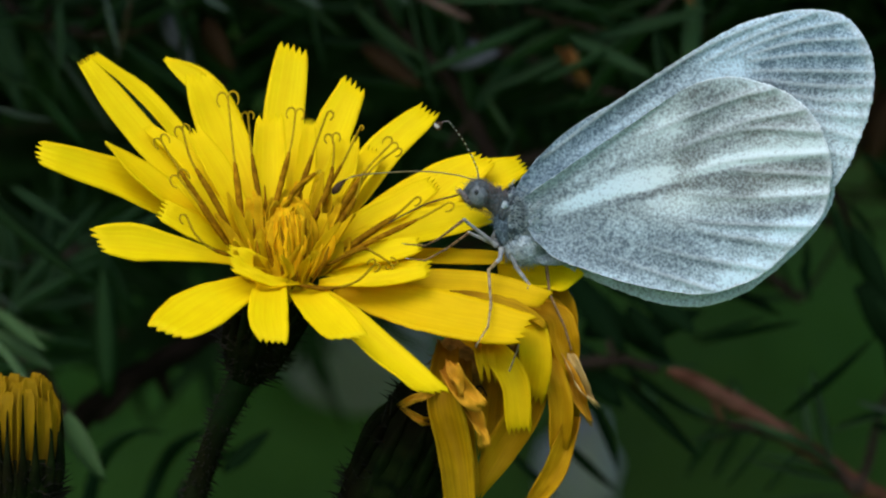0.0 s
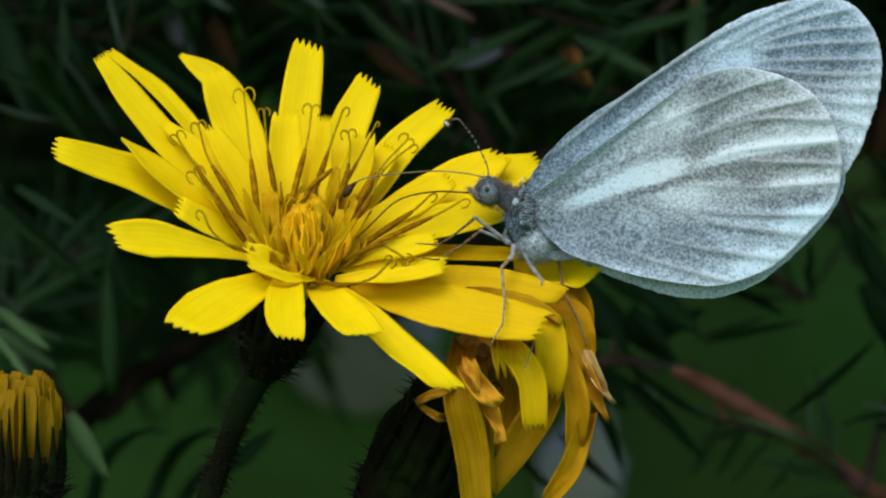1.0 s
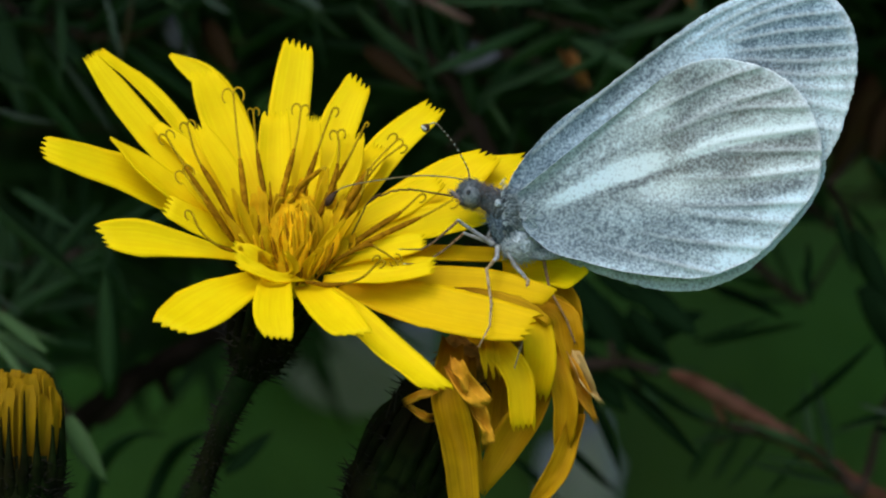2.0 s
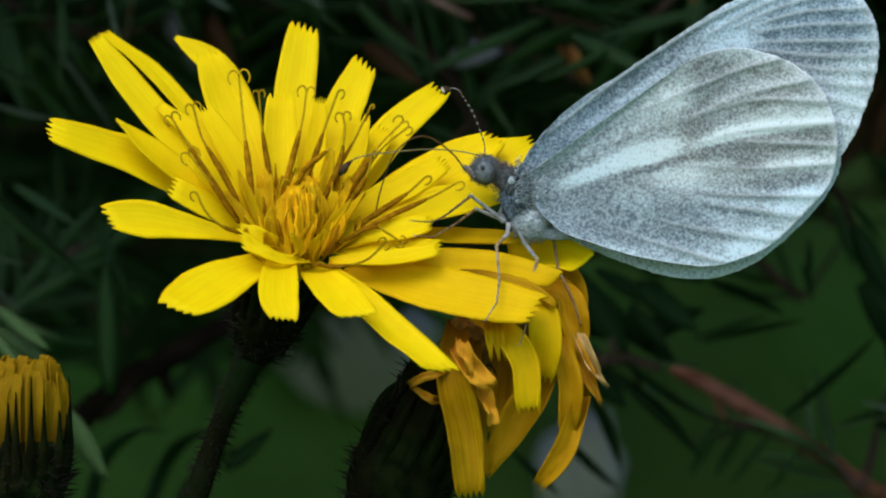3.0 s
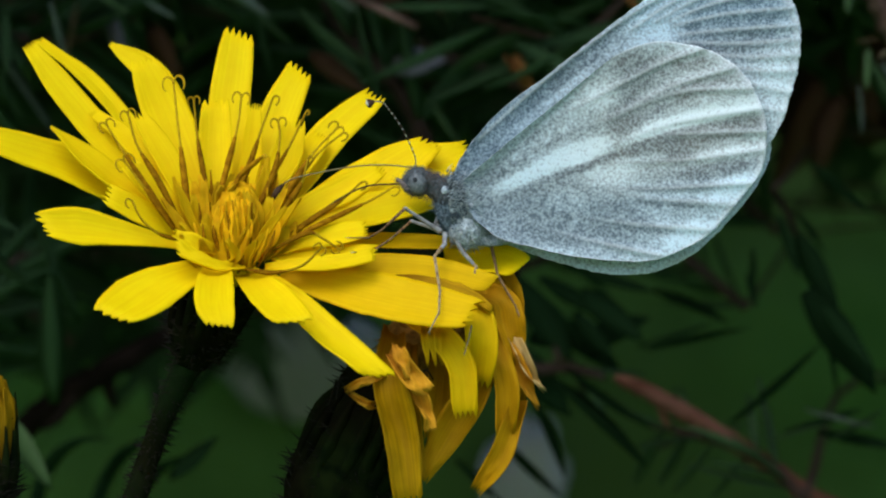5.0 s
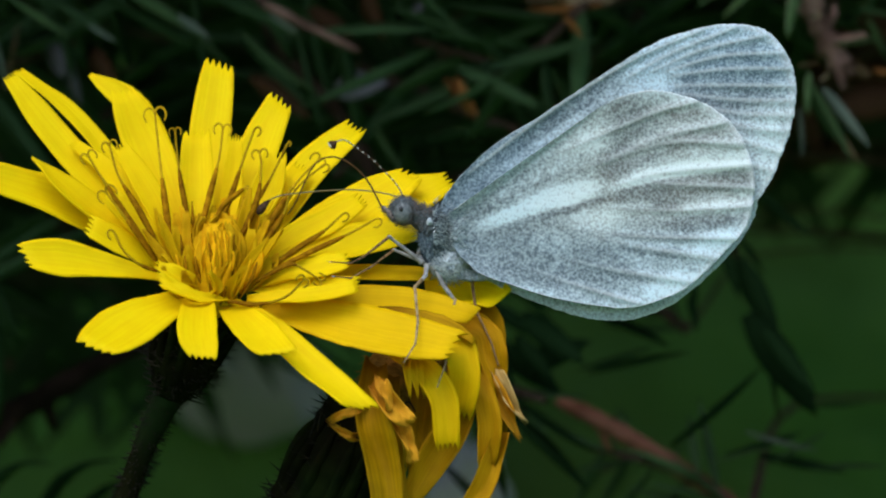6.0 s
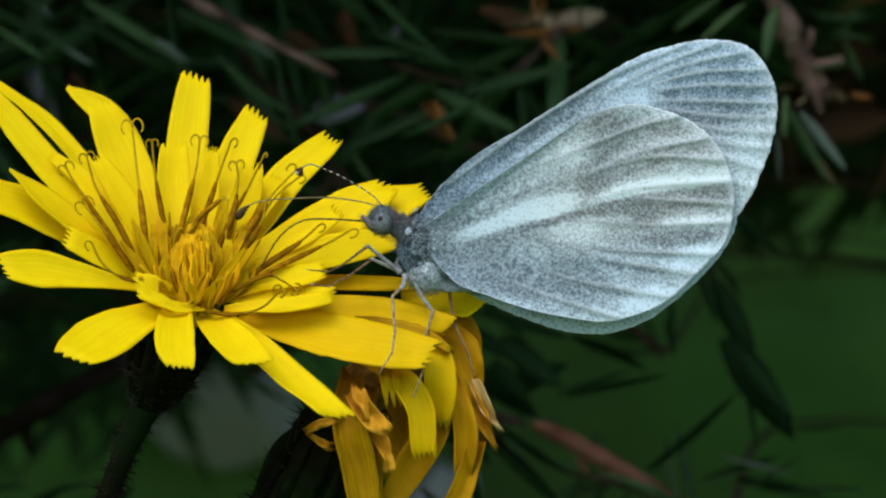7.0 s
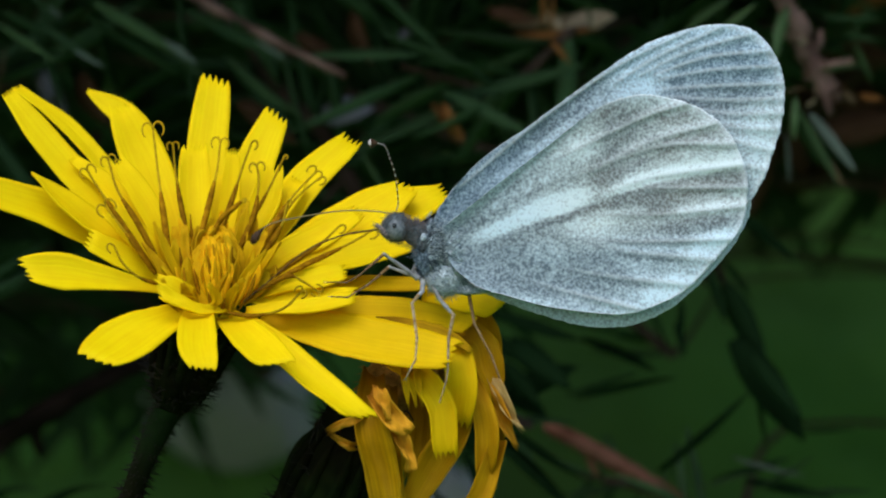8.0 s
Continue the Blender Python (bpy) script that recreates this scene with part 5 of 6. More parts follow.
needle(b4, (-20.4, 100, -20.6), (-15.3, 98, -16.9), M_BLADE_SHADED, 2.1, 65)
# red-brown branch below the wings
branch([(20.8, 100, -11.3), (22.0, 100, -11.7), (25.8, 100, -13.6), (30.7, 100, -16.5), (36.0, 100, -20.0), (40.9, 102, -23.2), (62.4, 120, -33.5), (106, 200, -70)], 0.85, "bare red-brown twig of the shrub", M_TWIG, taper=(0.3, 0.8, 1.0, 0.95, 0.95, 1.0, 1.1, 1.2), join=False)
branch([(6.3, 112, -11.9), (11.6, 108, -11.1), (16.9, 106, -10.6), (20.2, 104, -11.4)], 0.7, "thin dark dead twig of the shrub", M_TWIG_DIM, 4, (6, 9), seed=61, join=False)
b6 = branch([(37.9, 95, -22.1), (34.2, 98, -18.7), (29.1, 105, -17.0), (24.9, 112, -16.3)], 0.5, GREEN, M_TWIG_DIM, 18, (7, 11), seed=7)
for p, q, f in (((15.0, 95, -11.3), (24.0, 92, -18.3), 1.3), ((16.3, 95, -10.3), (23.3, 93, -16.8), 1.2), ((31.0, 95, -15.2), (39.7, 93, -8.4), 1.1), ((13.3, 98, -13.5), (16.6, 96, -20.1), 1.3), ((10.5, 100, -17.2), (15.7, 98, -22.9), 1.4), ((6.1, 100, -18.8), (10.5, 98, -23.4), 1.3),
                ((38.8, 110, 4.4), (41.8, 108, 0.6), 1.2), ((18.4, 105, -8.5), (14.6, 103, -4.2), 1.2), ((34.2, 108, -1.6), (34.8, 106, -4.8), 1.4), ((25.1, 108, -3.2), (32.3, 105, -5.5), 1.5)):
    needle(b6, p, q, M_BLADE_SHADED, f, 10)
for p, q, m, f in (((38.1, 96, -14.0), (44.5, 94, -16.0), M_NEEDLE_PALE, 0.9), ((40.1, 96, -16.9), (45.5, 94, -14.2), M_NEEDLE, 1.2),
                   ((35.1, 97, -16.9), (40.0, 95, -15.0), M_NEEDLE_LIT, 1.0), ((43.8, 96, -17.4), (50.7, 94, -16.5), M_NEEDLE, 1.0), ((23.9, 100, -8.7), (33.1, 98, -6.0), M_BLADE_SHADED, 0.9)):
    needle(b6, p, q, m, f, 10)
# branches that come into view as the camera pans to the right
b7 = branch([(42.4, 97, 31.6), (43.2, 97, 27.7), (44.4, 97, 25.4), (45.1, 97, 23.2), (46.1, 97, 21.3), (47.2, 97, 19.9), (47.7, 97, 18.7)], 1.0, "knobbly pinkish brown shrub twig with green needles at its end", M_TWIG_PALE, 0, seed=9, twigs=5, knobs=0.9, taper=(1.0, 0.9, 1.0, 0.8, 1.1, 1.0, 0.7))
for p, q, m, f, r in (
        ((42.7, 92, 26.9), (39.9, 89, 21.7), M_LEAF, 2, 70),
        ((43.4, 92, 18.7), (41.9, 89, 15.0), M_LEAF, 2.2, 70),
        ((42.3, 91, 15.6), (42.4, 88, 10.6), M_NEEDLE_PALE, 0.9, 70),
        ((43.2, 90, 17.7), (46.7, 87, 10.4), M_NEEDLE_LIT, 0.8, 70),
        ((44.5, 91, 17.3), (48.1, 88, 11.9), M_NEEDLE_PALE, 0.9, 75),
        ((43.5, 94, 18.2), (45.2, 91, 12.7), M_NEEDLE_DIM, 1.2, 70),
        ((46.1, 96, 21.6), (50.4, 93, 21.9), M_NEEDLE_LIT, 0.6, 70),
        ((41.2, 93, 22.8), (42.7, 90, 22.9), M_NEEDLE_LIT, 0.7, 70),
        ((42.0, 91, 19.3), (44.1, 88, 19.4), M_NEEDLE_STRAW, 0.6, 60),
        ((49.0, 112, 27.9), (54.5, 109, 27.4), M_NEEDLE, 0.8, 70),
        ((50.6, 110, 26.1), (54.2, 107, 25.0), M_NEEDLE, 1, 70),
        ((51.3, 108, 25.2), (53.0, 105, 20.7), M_NEEDLE_LIT, 1, 70),
        ((54.0, 113, 28.9), (50.9, 110, 25.9), M_NEEDLE, 1.2, 70),
        ((49.9, 114, 24.6), (52.1, 111, 26.0), M_NEEDLE_DIM, 1.4, 70),
        ((48.0, 95, 19.6), (49.4, 92, 17.9), M_NEEDLE_STRAW, 2, 60),
        ((49.5, 94, 19.2), (51.5, 91, 18.2), M_NEEDLE_DEAD, 1.6, 60),
        ((47.1, 95, 19.6), (48.5, 92, 19.8), M_RUST, 1.6, 60),
        ((43.3, 91, 23.8), (44.1, 88, 23.4), M_BEIGE, 2.4, 60),
        ((43.9, 90, 17.9), (44.7, 87, 18.3), M_BEIGE, 1.4, 60),
        ((35.6, 92, 23.9), (39.1, 89, 27.2), M_LEAF, 0.8, 70)):
    needle(b7, p, q, m, f, r)
b11 = branch([(12.0, 118, -1.6), (15.3, 118, -5.5), (17.6, 118, -9.9), (19.2, 118, -13.8)], 0.4, GREEN, M_TWIG_SHADED, 0, seed=44)
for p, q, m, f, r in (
        ((12.0, 112, -2.1), (17.9, 109, -10.7), M_BLADE_SHADED, 2.2, 70),
        ((13.5, 114, -8.2), (19.3, 111, -6.5), M_BLADE_SHADED, 2.4, 70),
        ((11.2, 110, -8.6), (17.0, 107, -15.0), M_BLADE_SHADED, 2.2, 70),
        ((14.5, 112, -2.1), (21.4, 109, -6.4), M_BLADE_SHADED, 1.6, 70),
        ((16.0, 110, -6.4), (21.8, 107, -10.7), M_BLADE_SHADED, 1.8, 70),
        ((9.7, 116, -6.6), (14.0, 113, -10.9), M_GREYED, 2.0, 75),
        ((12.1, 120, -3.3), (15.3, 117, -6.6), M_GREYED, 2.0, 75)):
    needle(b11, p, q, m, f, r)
b8 = branch([(36.1, 104, 6.3), (37.9, 104, 3.1), (39.8, 104, -2.2), (41.9, 104, -6.4), (44.0, 104, -10.1)], 0.35, GREEN, M_TWIG_SHADED, 0, seed=12)
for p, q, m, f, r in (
        ((37.9, 100, 2.0), (41.0, 97, -5.2), M_BLADE_SHADED, 1.7, 70),
        ((38.4, 98, -3.2), (44.5, 95, -12.3), M_BLADE_SHADED, 1.75, 70),
        ((39.8, 96, -4.7), (44.0, 93, -10.5), M_BLADE_SHADED, 1.3, 70),
        ((36.2, 101, 4.0), (38.3, 98, -2.1), M_BLADE_SHADED, 1.3, 70),
        ((33.7, 100, 0.7), (33.8, 97, -3.4), M_BLADE_SHADED, 1.5, 70),
        ((40.3, 104, 7.8), (45.4, 101, 3.6), M_BLADE_SHADED, 0.8, 70),
        ((39.3, 104, 9.0), (42.7, 101, 6.3), M_BLADE_SHADED, 0.9, 70),
        ((41.2, 103, -5.9), (41.5, 100, -13.7), M_BLADE_SHADED, 0.6, 70),
        ((45.6, 104, -12.0), (50.4, 101, -11.6), M_BLADE_SHADED, 0.5, 70),
        ((36.7, 100, -16.4), (43.8, 97, -14.3), M_BLADE_SHADED, 0.9, 70),
        ((39.5, 98, -16.2), (47.4, 95, -17.8), M_BLADE_SHADED, 0.9, 70),
        ((16.4, 104, -0.7), (24.9, 101, -3.8), M_BLADE_SHADED, 1.1, 70),
        ((18.0, 105, -3.3), (23.9, 102, -8.2), M_BLADE_SHADED, 2.2, 70),
        ((17.3, 103, -5.3), (21.0, 100, -9.7), M_BLADE_SHADED, 1.8, 70),
        ((18.5, 108, -8.7), (23.9, 105, -5.4), M_BLADE_SHADED, 2.4, 70),
        ((23.8, 110, -8.7), (31.1, 107, -6.5), M_BLADE_SHADED, 0.6, 70)):
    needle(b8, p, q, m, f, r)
b9 = branch([(-20.1, 108, 36.3), (-15.6, 104, 31.6), (-9.6, 100, 27.5), (-3.8, 96, 24.0), (2.5, 94, 20.8)], 0.55, "thin brown shrub twig with green needles", M_TWIG_PALE, 7, (9, 14), 0.6, M_NEEDLE, 14)
for p, q, m, f, r in (
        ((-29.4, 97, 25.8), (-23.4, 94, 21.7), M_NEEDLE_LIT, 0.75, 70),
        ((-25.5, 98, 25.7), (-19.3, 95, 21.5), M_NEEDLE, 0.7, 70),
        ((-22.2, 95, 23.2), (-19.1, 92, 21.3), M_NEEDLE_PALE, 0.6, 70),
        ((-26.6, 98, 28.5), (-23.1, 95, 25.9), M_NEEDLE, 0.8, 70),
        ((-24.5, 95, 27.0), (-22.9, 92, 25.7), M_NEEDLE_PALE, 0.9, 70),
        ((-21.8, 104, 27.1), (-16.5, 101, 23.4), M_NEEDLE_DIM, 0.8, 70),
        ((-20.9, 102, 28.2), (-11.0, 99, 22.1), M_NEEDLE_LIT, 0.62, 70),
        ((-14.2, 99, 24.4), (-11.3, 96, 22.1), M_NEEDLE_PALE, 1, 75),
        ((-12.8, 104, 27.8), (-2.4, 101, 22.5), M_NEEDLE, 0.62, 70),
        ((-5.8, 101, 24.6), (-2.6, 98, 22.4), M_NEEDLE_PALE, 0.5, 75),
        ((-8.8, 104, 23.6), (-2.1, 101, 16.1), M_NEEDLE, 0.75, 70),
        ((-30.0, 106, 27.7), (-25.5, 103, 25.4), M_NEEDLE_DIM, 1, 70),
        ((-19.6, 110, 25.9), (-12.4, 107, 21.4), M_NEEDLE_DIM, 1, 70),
        ((12.9, 98, 19.3), (24.9, 95, 21.4), M_NEEDLE, 0.99, 70),
        ((11.6, 96, 19.5), (19.4, 93, 15.2), M_NEEDLE, 1.1, 70),
        ((15.4, 104, 22.3), (21.0, 101, 23.6), M_NEEDLE_DIM, 1.3, 70),
        ((17.7, 104, 25.2), (26.3, 101, 25.4), M_NEEDLE_DEAD, 0.8, 70),
        ((16.0, 106, 28.0), (21.2, 103, 26.1), M_RUST, 2.0, 70),
        ((21.9, 100, 28.6), (20.9, 97, 25.2), M_NEEDLE_DEAD, 1.6, 70),
        ((23.3, 110, 26.8), (28.7, 107, 27.2), M_BEIGE, 2.6, 75),
        ((21.6, 110, 27.9), (24.1, 107, 25.7), M_BEIGE, 2.0, 75),
        ((24.9, 98, 28.1), (25.2, 95, 24.7), M_NEEDLE_LIT, 0.73, 70),
        ((11.3, 95, 18.4), (12.7, 92, 14.8), M_NEEDLE_DEAD, 1.8, 70),
        ((0.3, 112, 18.2), (4.7, 109, 19.2), M_GREYED, 3.2, 75),
        ((7.6, 112, 25.6), (9.9, 109, 26.9), M_GREYED, 2.4, 75),
        ((-2.2, 112, 26.1), (2.6, 109, 22.6), M_RUST, 2.2, 70),
        ((3.2, 114, 28.5), (4.3, 111, 23.3), M_RUST, 2.4, 70),
        ((-7.7, 112, 19.6), (-2.2, 109, 15.6), M_RUST, 1.6, 70),
        ((-27.3, 112, 23.4), (-24.3, 109, 18.8), M_GREYED, 2.6, 75)):
    needle(b9, p, q, m, f, r)
branch([(23.4, 100, 25.4), (18.0, 98, 20.5), (15.4, 98, 20.0), (7.7, 100, 22.2)], 0.5, GREEN, M_TWIG_DIM, 14, seed=15)

for p, q, m, f, r in (((18.6, 112, 27.1), (26.9, 110, 27.8), M_NEEDLE_STRAW, 1.0, 60), ((20.3, 92, 28.8), (20.5, 90, 24.9), M_NEEDLE_DEAD, 1.4, 60), ((32.9, 90, 24.6), (36.8, 88, 27.8), M_NEEDLE_LIT, 1.3, 60),
                   ((21.3, 96, 24.3), (23.0, 95, 22.2), M_NEEDLE_DEAD, 1.4, 60), ((44.9, 90, 14.2), (47.2, 88, 10.6), M_NEEDLE_STRAW, 0.8, 60)):
    needle(b9, p, q, m, f, r)

# the thick of the shrub behind them
deep = random.Random(77)
for i in range(40):
    x0 = deep.uniform(-55, 60)
    z0 = deep.uniform(-6 if x0 < -22 else -2, 42)
    if x0 > 34:
        z0 = 24 + 0.4 * abs(z0)
    y0 = deep.uniform(125, 230)
    a = deep.uniform(-2.6, -0.5)
    run = Vector((math.cos(a), deep.uniform(-0.3, 0.3), -math.sin(a) * 0.6)) * deep.uniform(22, 40)
    p0 = Vector((x0, y0, z0))
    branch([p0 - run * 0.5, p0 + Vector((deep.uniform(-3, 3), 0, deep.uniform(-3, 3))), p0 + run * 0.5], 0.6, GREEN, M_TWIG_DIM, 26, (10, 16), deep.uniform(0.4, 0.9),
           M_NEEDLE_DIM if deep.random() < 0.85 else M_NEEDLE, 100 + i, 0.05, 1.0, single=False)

# rusty dead leaves caught in the thick of the shrub
caught = branch([(58, 196, 22), (70, 192, 30), (84, 198, 28)], 0.8, "dark twig with rusty dead leaves caught on it", M_TWIG_DIM, 0, seed=88)
for i in range(46):
    p = Vector((deep.uniform(48, 100), deep.uniform(150, 230), deep.uniform(17, 48)))
    d = Vector((deep.gauss(0, 1), deep.gauss(0, .4), deep.gauss(0, .8))).normalized() * deep.uniform(8, 15)
    needle(caught, p, p + d, M_RUST if i % 6 else M_NEEDLE_DEAD, deep.uniform(1.6, 3.0), 70)

# unseen boughs, added overhead to keep the shrub's inside and the bank in shade
bm = bmesh.new()
shade = random.Random(5)
for i in range(6000):
    x, y = shade.gauss(0, 420), 48 + 480 * shade.random() ** 1.2
    y += 0.00012 * x * x + 60 * noise.noise(Vector((x * 0.006, 0, 3)))
    z = 78 + 0.05 * (y - 48) + shade.random() ** 1.5 * 190 + 12 * noise.noise(Vector((x * 0.01, y * 0.01, 0)))
    if abs(x) > 420:
        z -= shade.uniform(0, 300) * min(1, (abs(x) - 420) / 300)
    d = Vector((shade.gauss(0, 1), shade.gauss(0, 1), shade.gauss(0, .5))).normalized()
    length, wd = shade.uniform(45, 80), shade.uniform(14, 24)
    s = d.cross(Vector((shade.gauss(0, .4), shade.gauss(0, .4), 1))).normalized()
    p = Vector((x, y, z))
    n = d.cross(s) * 2.0
    q = [bm.verts.new(mm(v)) for v in (p, p + d * length * .45 + s * wd * .5 + n, p + d * length, p + d * length * .45 - s * wd * .5 + n, p + d * length * .5 - n)]
    for f in ((0, 1, 3), (1, 2, 3), (0, 4, 1), (1, 4, 2), (2, 4, 3), (3, 4, 0)):
        bm.faces.new([q[k] for k in f])
# a curtain of leaves, added behind the shrub as a dark backdrop over the bank
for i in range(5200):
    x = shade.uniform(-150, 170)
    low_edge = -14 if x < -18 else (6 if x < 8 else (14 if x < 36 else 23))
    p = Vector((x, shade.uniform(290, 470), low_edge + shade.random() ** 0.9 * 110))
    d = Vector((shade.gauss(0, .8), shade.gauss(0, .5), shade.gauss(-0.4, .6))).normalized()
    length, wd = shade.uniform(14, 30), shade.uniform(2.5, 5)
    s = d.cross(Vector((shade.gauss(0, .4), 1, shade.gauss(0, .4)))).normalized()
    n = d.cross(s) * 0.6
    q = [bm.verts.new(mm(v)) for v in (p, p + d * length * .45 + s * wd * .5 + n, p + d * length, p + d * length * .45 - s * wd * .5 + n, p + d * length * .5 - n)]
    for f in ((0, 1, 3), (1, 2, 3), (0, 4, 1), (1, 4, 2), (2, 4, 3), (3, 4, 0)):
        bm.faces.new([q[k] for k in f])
tree = thing("shading_tree", Vector((0.25, 1.15, 0.6)), "added tree, mostly out of view, that shades the shrub and bank", "tree")
tagged(part("foliage", bm, M_CANOPY, tree, "added foliage: canopy that blocks the sky, dark curtain behind the shrub", smooth=False), kind="stuff")
# trunk and limbs invented to carry the added foliage
bm = bmesh.new()
tube(bm, [(250, 950, 200), (245, 955, 500), (255, 950, 900), (250, 950, 1300)], [75, 62, 50, 30], 14, 20, 0.15)
part("trunk", bm, M_BARK, tree)
limb_rnd = random.Random(3)
for i in range(11):
    bm = bmesh.new()
    end = Vector((-900 + 180 * i, limb_rnd.uniform(90, 420), limb_rnd.uniform(150, 260)))
    root = Vector((250, 945, limb_rnd.uniform(330, 700)))
    tube(bm, [root, root.lerp(end, 0.5) + Vector((0, 0, 60)), end], [22, 14, 5], 9, 14, 0.15)
    part("limb", bm, M_BARK, tree)


def stone(base, size, seed, tilt=0):
    bm = bmesh.new()
    ball(bm, (0, 0, 0), size, 28, 18, 0.35, 1.7 + seed * 0.1)
    ob = part("stone", bm, M_STONE, None, "weathered grey stone on the mossy bank")
    ob.matrix_basis = Matrix.Translation(base) @ pose(0, 0, 0, 0, tilt, 0)
    tagged(ob, category="stone", group="stones on the bank")
    return ob


stone(STAGE + mm((-22.5, 592, -24.0)), (24, 12, 14), 1, 26)
stone(STAGE + mm((32.5, 572, -54.5)), (10, 9, 15), 2)

# bent grass blades in front of the bank
tuft = thing("grass_tuft", STAGE + mm((-17, 112, -351)), "few dark bent grass blades beneath the shrub", "grass")
for pts in ([(-33.9, 110, -23.8), (-33.2, 110, -21.2), (-31.5, 108, -18.8), (-29.1, 106, -17.4), (-26.2, 104, -17.2)], [(-28.3, 110, -24.3), (-27.2, 110, -21.4), (-25.5, 108, -19.0), (-23.2, 106, -17.5), (-19.8, 104, -16.8)],
            [(-25.6, 110, -24.9), (-24.2, 110, -22.5), (-21.4, 108, -19.9), (-18.4, 106, -18.7)]):
    a, b = Vector(pts[0]), Vector(pts[1])
    d = (a - b).normalized()
    foot = Vector((a.x * 0.6 - 8, 112, -352))
    bm = bmesh.new()
    tube(bm, [foot, foot.lerp(a, 0.45), foot.lerp(a, 0.72), foot.lerp(a, 0.87), a + d * 18, a + d * 8, a + d * 3.5] + list(pts), [0.5, 0.6, 0.7, 0.8, 0.9, 0.95, 0.1], 8, 66, 0.1, flat=0.5)
    part("grass_blade", bm, M_BLADE_SHADED, tuft)


# ---- what moves: the plant sways, the butterfly rocks on it, its feelers and feeding tube stir ----
def swing(ob, joint, rows):
    """Rows of seconds, shift to the right and up in millimetres, turn in degrees about a joint (millimetres round STAGE), shift away."""
    piv = Matrix.Translation(STAGE + mm(joint))
    rest = Matrix.Translation(ob.location)
    walk(ob, [(t, Matrix.Translation(mm((x, y, z))) @ piv @ pose(0, 0, 0, 0, a, 0) @ piv.inverted() @ rest) for t, x, z, a, y in rows])


def flick(ob, rows):
    """Rows of seconds and turns about the part's own joint: up and down, to and fro."""
    rest = Matrix.Translation(ob.location)
    walk(ob, [(t, rest @ pose(0, 0, 0, 0, a, b)) for t, a, b in rows])


def slide(ob, joint, rows):
    """Rows of seconds and turns in degrees of a part about a joint of the butterfly (millimetres round STAGE)."""
    rest, piv = Matrix.Translation(ob.location), Matrix.Translation(mm(joint))
    walk(ob, [(t, rest @ piv @ pose(0, 0, 0, 0, a, 0) @ piv.inverted()) for t, a in rows])


def feed(rows):
    """Lays the feeding tube along a curve from the mouth; rows of seconds and of points (right, up) in millimetres from the butterfly's middle."""
    poses = [[] for ob in proboscis]
    for t, pts in rows:
        line = bend([Vector((x, 0, z)) for x, z in pts], 120)
        line.append(line[-1] + (line[-1] - line[-6]).normalized() * 20)
        joints, i, p = [line[0]], 1, line[0]
        while len(joints) <= PROB_COUNT:
            far = (line[i] - p).length
            if far < PROB_STEP:
                i += 1
                continue
            f = line[i] - line[i - 1]
            lo, hi = 0.0, 1.0
            for n in range(24):
                m = (lo + hi) / 2
                lo, hi = (m, hi) if (line[i - 1] + f * m - p).length < PROB_STEP else (lo, m)
            p = line[i - 1] + f * lo
            joints.append(p)
        for k, j in enumerate(joints):
            s = k / PROB_COUNT
            j.y = -0.5 * s + 2.6 * max(0, s - 0.55)
        for k, (p, q) in enumerate(zip(joints, joints[1:])):
            poses[k].append((t, Matrix.Translation(mm(p)) @ (q - p).to_track_quat("X", "Y").to_matrix().to_4x4()))
    for ob, way in zip(proboscis, poses):
        walk(ob, way)


